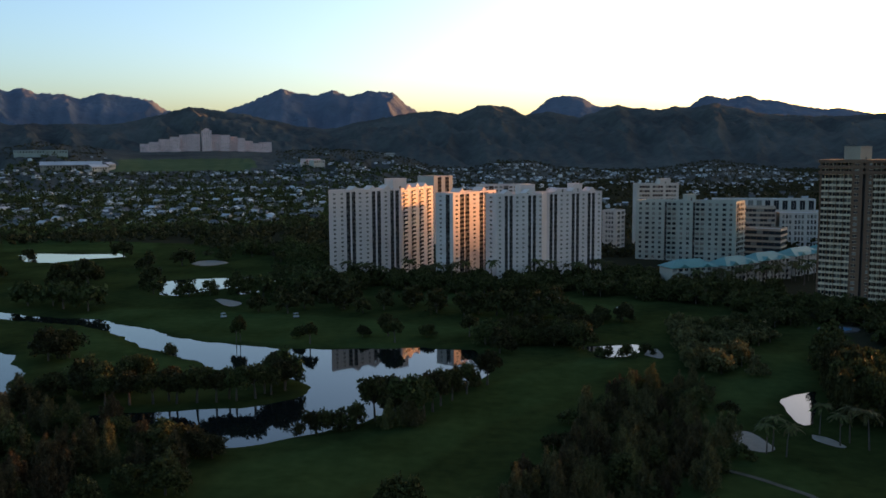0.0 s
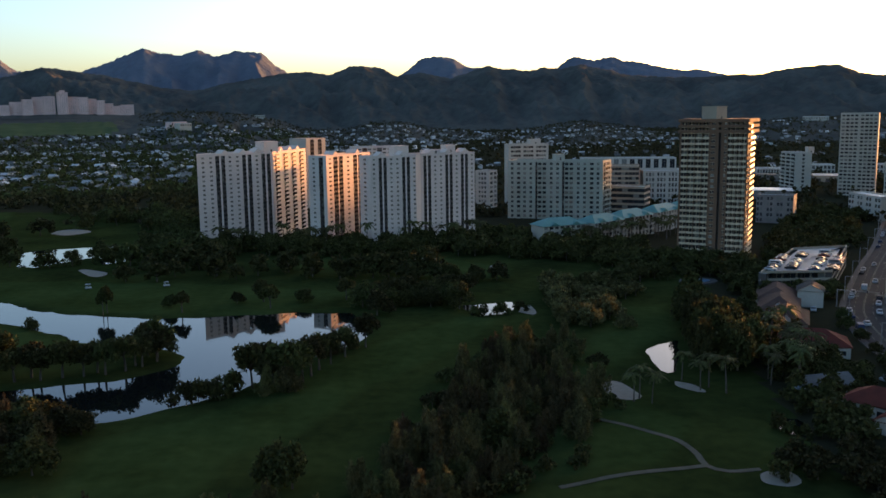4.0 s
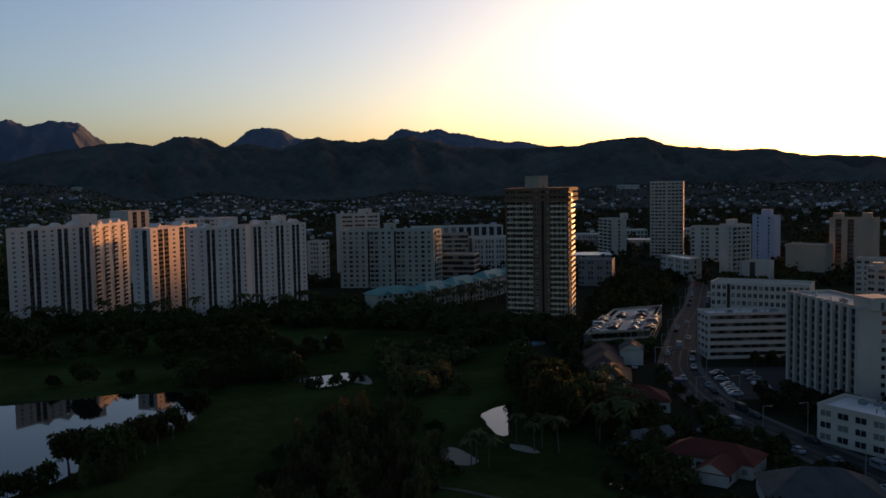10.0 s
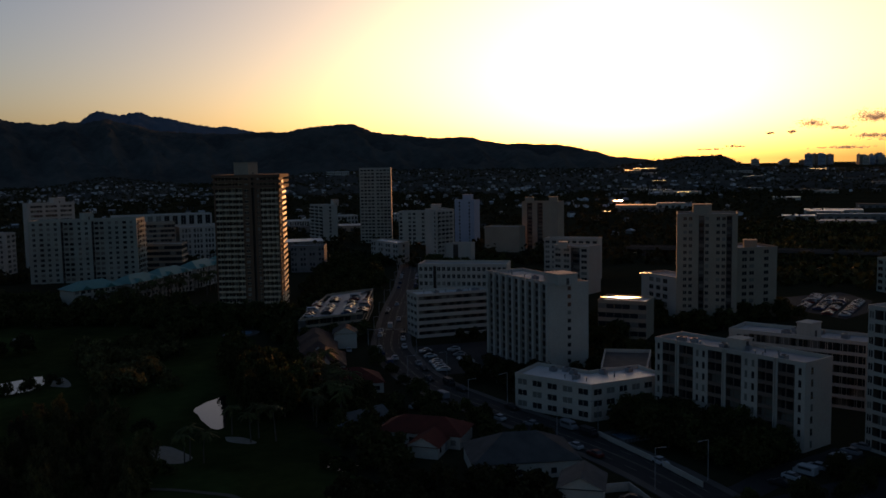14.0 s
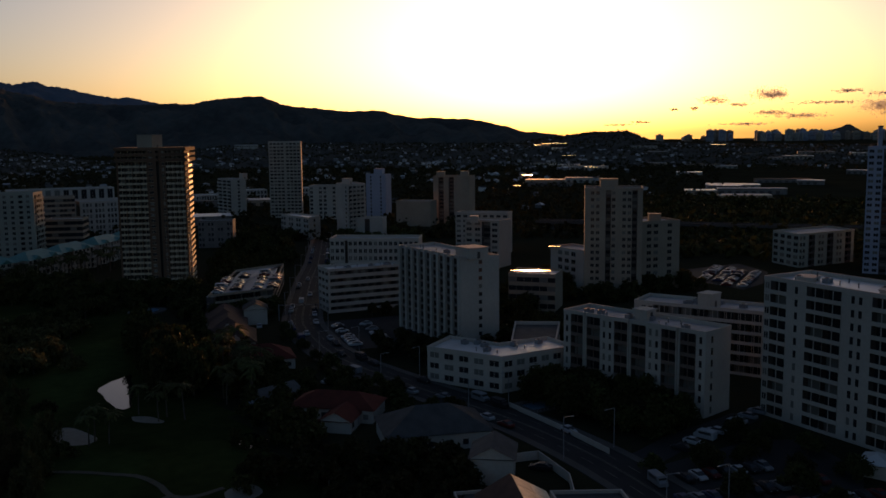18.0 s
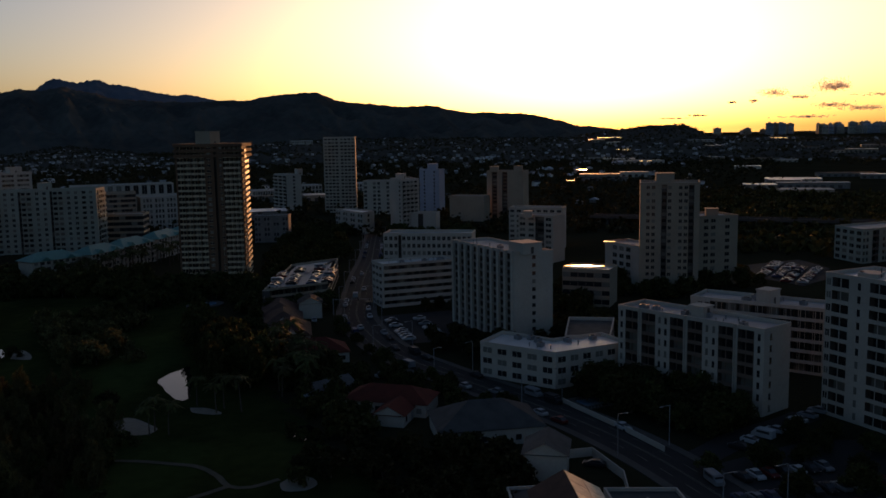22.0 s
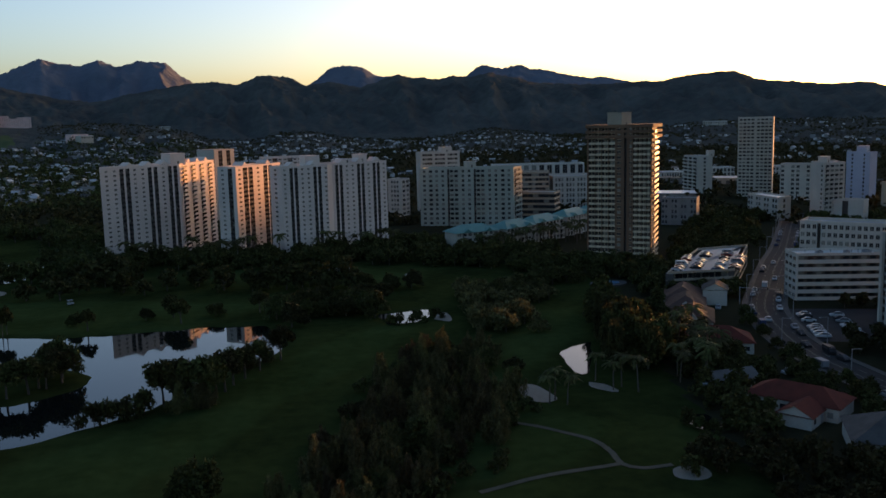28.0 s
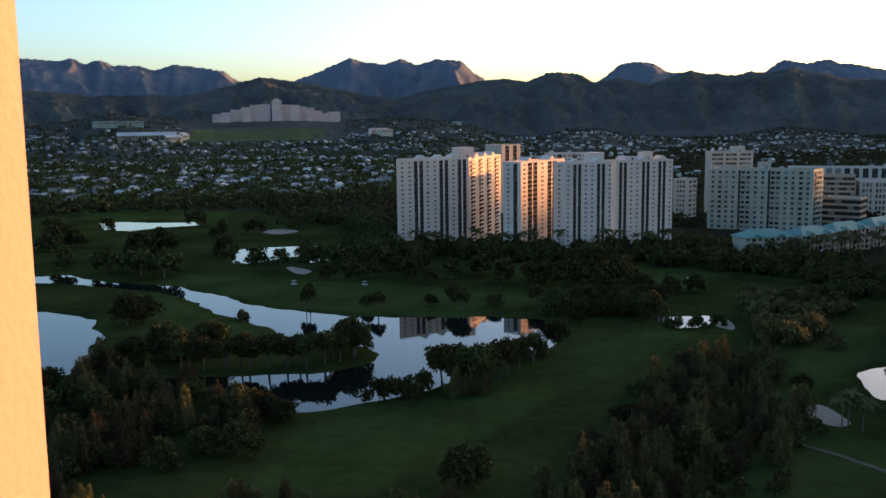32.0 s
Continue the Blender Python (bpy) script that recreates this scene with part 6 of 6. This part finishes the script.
def make_tree(kind, seed, x, y):
    rng = np.random.RandomState(seed)
    root = spot({"palm": "palm_tree", "shrub": "shrub"}.get(kind, "tree"), x, y, gz(x, y))
    tagged(root, TREE_LABELS[kind], {"palm": "palm tree", "shrub": "shrub"}.get(kind, "tree"))
    if kind == "palm":
        h = 9.0
        t = trunk_bits(h, 0.2, rng.uniform(0.02, 0.1), 0, rng, 0)
        under(t.done("trunk", [M_BARK]), root)
        top = t.v[-1].copy()
        v, f = [], []
        for i in range(16):
            a, droop, ln = 2 * math.pi * i / 16 + rng.uniform(-0.2, 0.2), rng.uniform(0.5, 1.5), rng.uniform(2.6, 3.6)
            for side in (1, -1):
                for k in range(9):
                    s = (k + 0.5) / 9
                    rad = ln * s
                    zc = h + 1.1 * math.sin(s * 1.8) * (1.4 - droop) - droop * 1.6 * s * s
                    c = np.array([top.x + math.cos(a) * rad, top.y + math.sin(a) * rad, zc])
                    tang, nor = np.array([math.cos(a), math.sin(a), -droop * s]), np.array([-math.sin(a), math.cos(a), 0.0]) * side
                    wl2 = 0.75 * (1 - 0.6 * s)
                    k0 = len(v)
                    v += [c - tang * 0.2, c + tang * 0.25, c + tang * 0.35 + nor * wl2 + np.array([0, 0, -0.35 * wl2]), c + nor * wl2 * 0.9 + np.array([0, 0, -0.4 * wl2])]
                    f.append((k0, k0 + 1, k0 + 2, k0 + 3))
        under(obj("crown", v, f, M_PALM), root)
        return root
    h, R, rz, n, cs, K = {"broad": (1.0, 4.4, 3.6, 2700, 0.33, 30), "iron": (0.9, 3.0, 4.1, 4200, 0.23, 19), "shrub": (0.2, 2.2, 1.3, 620, 0.24, 12),
                          "grove": (2.7, 3.7, 2.7, 2200, 0.33, 22), "far": (0.9, 4.5, 3.6, 620, 0.55, 18)}[kind]
    under(trunk_bits(h + rz * 0.5, 0.055 * (h + rz), rng.uniform(-0.1, 0.1), 5, rng, R * 0.5).done("trunk", [M_BARK]), root)
    if kind == "iron":     # upright feathery plumes from one foot
        base = rng.normal(size=(K, 2)) * R * 0.36
        tall = rz * 2 * rng.uniform(0.5, 1.0, K) * np.clip(1.15 - np.hypot(base[:, 0], base[:, 1]) / R * 0.6, 0.4, 1.1)
        pick = rng.randint(0, K, n)
        up = rng.uniform(0, 1, n) ** 0.85
        wide = R * 0.30 * np.clip(1.1 - up, 0.08, 1) ** 0.7 * np.clip(up * 5 + 0.3, 0, 1)
        side = rng.normal(size=(n, 2)) * wide[:, None] * 0.62
        pts = np.stack([base[pick, 0] * (1 + up * 0.35) + side[:, 0], base[pick, 1] * (1 + up * 0.35) + side[:, 1], h * 0.4 + up * tall[pick]], 1)
        v, f = leaf_cards(pts, cs, rng, 2.5, 0.62, 0.26)
    else:                  # lobes of leaves round limbs, with gaps between them
        d = rng.normal(size=(K, 3))
        d /= np.linalg.norm(d, axis=1)[:, None]
        d[:, 2] = np.abs(d[:, 2]) * (1.25 if kind == "grove" else 1.6) - (0.4 if kind == "grove" else 0.75)
        c = d * rng.uniform(0.4, 1.0, K)[:, None] * np.array([R, R * rng.uniform(0.75, 1.0), rz])
        size = rng.uniform(0.24, 0.46, K) * R
        pick = rng.choice(K, n, p=size ** 2 / (size ** 2).sum())
        off = rng.normal(size=(n, 3))
        off /= np.linalg.norm(off, axis=1)[:, None]
        off *= rng.uniform(0.35, 1.1, n)[:, None] * np.array([1.0, 1.0, 0.85])
        pts = c[pick] + off * size[pick][:, None] + np.array([0, 0, h + rz * 0.8])
        pts[:, 2] = np.maximum(pts[:, 2], 0.15)
        v, f = leaf_cards(pts, cs, rng, 1.15)
    under(obj("crown", v, f, M_LEAFO if kind == "iron" else M_LEAF), root)
    return root


STOCK = {}
rng_t = random.Random(11)


def plant(kind, x, y, s=1.0, sz=None, check=True, keep=2.0, variants=4, group=""):
    """Sets a tree of one of the stock shapes at a place, turned and scaled."""
    if check and not clear_of(x, y, keep):
        return None
    i = rng_t.randrange(variants)
    turn = rng_t.uniform(0, 360)
    if (kind, i) not in STOCK:
        STOCK[(kind, i)] = make_tree(kind, 100 + 17 * i + len(kind), 0, 0)
        o = STOCK[(kind, i)]
        o.matrix_basis = pose(x, y, gz(x, y), 0, 0, turn) @ Matrix.Diagonal((s, s, sz or s, 1))
        return o
    src = STOCK[(kind, i)]
    sc = src.scale.copy()
    o = copy_thing(src, pose(x, y, gz(x, y), 0, 0, turn) @ Matrix.Diagonal((s / sc.x, s / sc.y, (sz or s) / sc.z, 1)))
    return o


def inside(poly, x, y):
    return depth_in(poly, x, y) > 0


LEAVES = {}


def tree_numbers(kind, i):
    """Leaf and bark numbers of a simple tree, for joined woods."""
    if (kind, i) not in LEAVES:
        root = make_tree("far", 300 + 7 * i, 0, 0)
        got = {}
        for o in list(root.children):
            me = o.data
            co = np.empty(len(me.vertices) * 3)
            me.vertices.foreach_get("co", co)
            got[o.name.split(".")[0]] = (co.reshape(-1, 3), [tuple(q.vertices) for q in me.polygons])
            bpy.data.objects.remove(o)
            bpy.data.meshes.remove(me)
        bpy.data.objects.remove(root)
        LEAVES[(kind, i)] = got
    return LEAVES[(kind, i)]


def joined_wood(label, places, leaf):
    """Many trees too far off to tell apart, as one crown of leaves over one set of trunks."""
    vs, fs, tv, tf, k, kt = [], [], [], [], 0, 0
    r = random.Random(len(places))
    for x, y, s in places:
        got = tree_numbers("far", r.randrange(4))
        a = r.uniform(0, 6.28)
        T = np.array([[math.cos(a) * s, -math.sin(a) * s, 0], [math.sin(a) * s, math.cos(a) * s, 0], [0, 0, s * r.uniform(0.85, 1.1)]])
        at0 = np.array([x, y, gz(x, y)])
        v, f = got["crown"]
        vs.append(v @ T.T + at0)
        fs.append(np.array(f) + k)
        k += len(v)
        v, f = got["trunk"]
        tv.append(v @ T.T + at0)
        tf += [tuple(i + kt for i in q) for q in f]
        kt += len(v)
    root = obj("woodland", np.concatenate(vs), np.concatenate(fs), leaf)
    tagged(root, label, "trees", kind="stuff")
    tagged(under(obj("trunks", np.concatenate(tv), tf, M_BARK), root), kind="stuff")


def wood(kind, poly, n, lo, hi, seed, gap=4.0, keep=2.0, mix=(), joined=""):
    r = random.Random(seed)
    P = np.array(poly)
    done, tries = [], 0
    while len(done) < n and tries < n * 25:
        tries += 1
        x, y = r.uniform(P[:, 0].min(), P[:, 0].max()), r.uniform(P[:, 1].min(), P[:, 1].max())
        if not inside(poly, x, y) or any((x - a) ** 2 + (y - b) ** 2 < gap * gap for a, b in done):
            continue
        k = r.choice([kind, *mix]) if mix else kind
        if joined:
            if clear_of(x, y, keep):
                done.append((x, y))
        elif plant(k, x, y, r.uniform(lo, hi), None, True, keep):
            done.append((x, y))
    if joined:
        joined_wood(joined, [(x, y, r.uniform(lo, hi)) for x, y in done], M_LEAFO if kind == "iron" else M_LEAF)


def row(kind, pts, s, vary=0.15, sz=None, joined=""):
    """Trees at given places; those far off joined into one wood."""
    if joined:
        joined_wood(joined, [(x, y, s * rng_t.uniform(1 - vary, 1 + vary)) for x, y in pts], M_LEAF)
        return
    for x, y in pts:
        k = rng_t.uniform(1 - vary, 1 + vary)
        plant(kind, x, y, s * k, (sz or s) * k, False)


# peninsula in the main lake
row("grove", [(-88, 226), (-82, 227), (-76, 227.5), (-70, 228), (-65, 229), (-60, 229.5), (-55, 230.5), (-50.5, 233), (-47, 236.5), (-44, 241), (-73, 231), (-57.5, 233), (-49, 238)], 1.12, 0.14, 1.1)
row("broad", [(-44.5, 245), (-47.5, 248)], 1.15, 0.1, 1.5)
row("broad", [(-99, 243), (-93, 241), (-86, 243), (-97, 235), (-91, 234), (-104, 232)], 1.15, 0.2, 1.2)
# shores of the lakes
row("grove", [(-72, 304.5), (-71, 306)], 0.62, 0.1, 1.35)
row("broad", [(-121, 283), (-126, 279)], 1.6, 0.1, 1.5)
row("broad", [(-150, 262), (-147, 253), (-150, 243)], 1.25, 0.2, 1.2)
row("broad", [(-181, 384), (-170, 384), (-163, 378), (-166, 390), (-205, 392), (-150, 372)], 1.45, 0.2, joined="dark spreading trees round the narrow pond")
row("grove", [(-17, 212), (-13, 210), (-9, 211), (-5, 214.5), (-3, 219), (-1, 224), (-12, 215), (2, 229), (-15, 216), (6, 235), (12, 245)], 1.1, 0.25, 1.35)
row("broad", [(-50, 186), (-54, 189), (-58, 192), (-63, 194.5), (-69, 197), (-75, 200), (-61, 188), (-68, 190)], 0.85, 0.2, 0.75)
row("iron", [(0, 237), (3, 240), (8, 244), (-13, 206), (-8, 208)], 0.9, 0.2, 0.8)
row("shrub", [(-31, 201.5), (-28.5, 203), (-26, 204.5), (-23.5, 206), (-21, 208)], 1.35, 0.15, 2.1)
row("shrub", [(-91, 290), (-89, 286)], 1.1, 0.1, 1.3)
row("broad", [(51, 341), (59, 335), (61, 338), (68, 336)], 0.85, 0.2, 0.95)
row("broad", [(-51, 311), (-29, 313), (-6, 312)], 0.6, 0.3, 0.55)
row("grove", [(-20, 314), (-17, 303), (12, 304), (20, 311), (31, 312), (46, 303), (36, 306), (-46, 301.5), (52, 308), (9, 313)], 1.0, 0.2, 1.05)
row("broad", [(19, 302), (26, 306), (33, 300), (40, 304), (24, 296), (18, 285), (14, 299), (29, 299), (37, 296), (44, 298), (46, 290), (44, 309)], 1.05, 0.25, 1.05)
row("broad", [(-3, 359), (8, 353), (14, 356), (21, 353), (31, 359), (39, 349), (-59, 373), (-51, 388), (-33, 359), (-25, 366), (-13, 373), (-71, 388), (-77, 366), (-64, 361), (-42, 371), (27, 350), (36, 344), (45, 346), (-40, 392), (-47, 402), (-56, 396), (-65, 402)], 1.25, 0.25, joined="dark trees between the fairways of the golf course")
row("broad", [(-243, 452), (-236, 463), (-262, 560), (-182, 431), (-186, 462), (-205, 569), (-170, 509), (-142, 431), (-154, 522), (-190, 440), (-175, 436)], 1.4, 0.25, joined="dark trees scattered over the far fairways")
row("broad", [(-136, 550), (-122, 565), (-98, 534), (-83, 507), (-81, 564), (-108, 636), (-137, 618), (-175, 640), (-290, 540), (-300, 480), (-262, 500)], 1.2, 0.25, joined="dark trees at the far edge of the golf course")
row("shrub", [(57.5, 279), (58.5, 280), (49, 278), (52, 277.5), (65, 283)], 1.2, 0.1, 1.5)
row("broad", [(-122, 408), (-117, 406), (-108, 408), (-96, 413), (-92, 416), (-89, 427), (-103, 437), (-100, 431), (-136, 414), (-86, 447), (-91, 420)], 0.95, 0.2, joined="dark trees standing round the middle pond")
# brush belt across the near fairway
MASS = [(37, 222), (53, 240), (68, 230), (64, 195), (50, 165), (28, 137), (18, 128), (4, 130), (14, 161), (26, 188)]
wood("iron", MASS, 76, 0.6, 1.15, 3, 2.8, 0)
wood("shrub", grown(MASS, 7), 50, 0.8, 1.5, 23, 2.5, 0)
wood("broad", MASS, 18, 0.6, 0.9, 4, 4.0, 0)
MASS_WEST = [(-128, 200), (-110, 226), (-90, 210), (-70, 200), (-52, 178), (-50, 168), (-60, 158), (-85, 150), (-110, 165)]
wood("broad", MASS_WEST, 22, 0.7, 1.1, 5, 4.5, 0)
wood("iron", MASS_WEST, 34, 0.8, 1.15, 6, 4.0, 0)
row("iron", [(-72, 134), (-68, 131), (-76, 137), (-63, 128), (-45, 136), (-41, 133), (-37, 137), (-33, 134), (-79, 132)], 0.75, 0.15, 0.85)
row("iron", [(-19, 138), (-15, 134), (-10, 138), (5, 146), (10, 140), (14, 146), (19, 146), (-2, 134), (24, 140)], 0.75, 0.15, 0.75)
row("broad", [(-6, 150), (-9, 153)], 0.85, 0.1, 1.1)
row("shrub", [(92.5, 161), (95, 158.8), (98, 158.2), (92, 164.5), (100.5, 161), (88, 145), (90.5, 144), (93.5, 144), (96, 147)], 0.9, 0.2, 1.3)
row("shrub", [(55, 176), (56, 178), (79.5, 140.5)], 1.1, 0.1, 1.3)
row("palm", [(69, 186), (71, 188), (72.5, 184), (86, 199.5), (87, 191), (90, 193), (92, 188), (105, 192), (107, 197), (111, 190)], 0.95, 0.15, 0.85)
wood("broad", [(-92, 400), (-60, 405), (-62, 440), (-80, 480), (-100, 560), (-150, 600), (-100, 600), (-60, 520), (-55, 470)], 60, 0.9, 1.3, 27, 5.0, 1.5, joined="dark grove between the far pond and the white blocks")
# belt of trees before the white blocks and the brown tower
BELT = [(-95, 470), (-75, 428), (-2, 412), (42, 404), (80, 398), (108, 372), (128, 345), (150, 330), (176, 334), (176, 348), (150, 362), (148, 400), (120, 420), (92, 462), (56, 444), (28, 434), (-10, 452), (-60, 448)]
wood("broad", BELT, 200, 0.8, 1.25, 7, 4.4, 1.5, joined="dense dark belt of trees before the white apartment blocks")
wood("palm", [(-60, 436), (80, 432), (84, 462), (56, 446), (28, 436), (-8, 452), (-60, 448)], 30, 0.9, 1.3, 8, 2.5, 1.0)
wood("palm", [(105, 400), (190, 436), (205, 466), (160, 440), (110, 412)], 30, 0.9, 1.2, 9, 2.5, 1.0)
# trees between the course and the road
CITY_A = [(112, 300), (112, 322), (150, 326), (150, 290), (132, 262), (116, 225), (104, 180), (98, 155), (110, 150), (112, 170), (126, 196), (132, 232), (146, 262), (172, 300), (178, 325), (150, 335), (118, 335), (84, 308)]
wood("broad", CITY_A, 105, 0.65, 1.0, 12, 4.4, 2.5, joined="dark trees between the golf course and the road")
CITY_B = [(72, 256), (90, 252), (96, 284), (112, 300), (104, 322), (84, 322), (79, 298), (76, 282)]
wood("iron", CITY_B, 46, 0.65, 1.0, 13, 3.6, 1.5, joined="brownish brush and trees at the edge of the course")
row("broad", [(94, 206), (96.5, 213), (99, 220), (102, 228), (105, 236)], 0.75, 0.1, 1.7)
row("broad", [(103, 205), (104, 212), (105, 219), (106, 227), (107, 236), (109, 244), (110, 222), (110, 212), (112, 252), (116, 260), (113, 232), (115, 243), (119, 270)], 1.2, 0.15, 1.75)
wood("palm", [(104, 180), (122, 235), (134, 250), (120, 200)], 16, 0.8, 1.1, 14, 3.0, 1.0)
CITY_C = [(84, 150), (100, 150), (112, 168), (112, 150), (118, 120), (100, 100), (88, 110)]
wood("broad", CITY_C, 36, 0.5, 0.8, 15, 4.0, 1.0, joined="dark trees along the edge of the near fairway")
row("broad", [(152, 284), (158, 282.5), (164, 282), (170, 281.5), (175, 281), (147, 291), (150, 297), (156, 303), (162, 310), (168, 318), (174, 326), (181, 334)], 0.98, 0.2, joined="trees round the open parking deck")
row("broad", [(141, 178), (139, 168), (140, 190), (141, 200), (145, 212), (150, 226), (154, 240), (137, 152), (134, 135), (161, 252), (138, 146)], 0.6, 0.25, 0.6)
# round the blocks east of the road
wood("broad", [(158, 146), (158, 104), (175, 104), (175, 142)], 26, 0.8, 1.15, 16, 4.0, 0.5)
wood("broad", [(164, 180), (160, 212), (186, 256), (214, 250), (230, 258), (216, 232), (210, 190), (190, 180)], 40, 0.5, 0.9, 17, 4.5, 1.5, joined="trees round the car park of the finned block")
wood("broad", [(185, 160), (210, 182), (260, 230), (285, 200), (330, 195), (340, 240), (300, 260), (230, 240), (220, 160)], 80, 0.7, 1.1, 18, 5.0, 2.0, joined="trees between the apartment slabs")
wood("broad", [(180, 340), (215, 400), (300, 520), (330, 500), (250, 385), (210, 336)], 80, 0.8, 1.2, 19, 5.0, 2.0, joined="dark trees along the far road")
wood("broad", [(240, 350), (330, 480), (380, 440), (300, 330), (250, 300)], 90, 0.8, 1.2, 20, 5.5, 2.0, joined="dark trees beyond the white gallery slab")
row("broad", [(150, 88), (158, 84), (166, 86), (172, 78), (160, 74), (151, 70), (143, 77), (165, 66), (176, 88), (169, 92), (141, 94), (148, 62)], 0.7, 0.2, 0.65)
wood("broad", [(108, 120), (134, 150), (136, 190), (124, 210), (110, 190)], 30, 0.5, 0.8, 22, 4.0, 1.0, joined="garden trees among the houses by the road")


# woods and gardens further off, in a few large meshes of leaf clumps
def far_woods(name, label, spots, seed, lo, hi, cards=16):
    rng = np.random.RandomState(seed)
    pts = []
    sizes = []
    for x, y, z in spots:
        s = rng.uniform(lo, hi)
        o = rng.normal(size=(cards, 3))
        o /= np.linalg.norm(o, axis=1)[:, None]
        o *= np.array([s, s, s * 0.7]) * rng.uniform(0.3, 1.0, cards)[:, None]
        pts.append(o + np.array([x, y, z + s * 0.6]))
    pts = np.concatenate(pts)
    v, f = leaf_cards(pts, (lo + hi) * 0.19, rng)
    return tagged(obj(name, v, f, M_LEAF), label, "trees", kind="stuff")


far_woods("far_trees", "dark band of trees between the golf course and houses", fan(-34, -15, 715, 840, 420, 31) + fan(-15, -4, 600, 830, 420, 37), 41, 3.0, 5.5)
far_woods("far_trees", "garden trees scattered among suburban houses", fan(-40, 0, 780, 2200, 6500, 32, 1.2), 42, 3.0, 6.5, 12)
far_woods("far_trees", "garden trees among the nearest suburban houses", fan(-36, 2, 800, 1300, 3200, 36), 46, 3.0, 6.0, 12)
far_woods("far_trees", "trees scattered over the town's flat land", fan(8, 60, 560, 1700, 3600, 33, 1.2), 43, 3.0, 6.5, 12)
far_woods("far_trees", "dense dark woodland beyond the car park", fan(55, 70, 480, 900, 1100, 34), 44, 3.5, 6.5)
far_woods("far_trees", "trees dotted over foothills and plain", fan(-40, 72, 1500, 2990, 11000, 35), 45, 2.6, 6.0, 8)
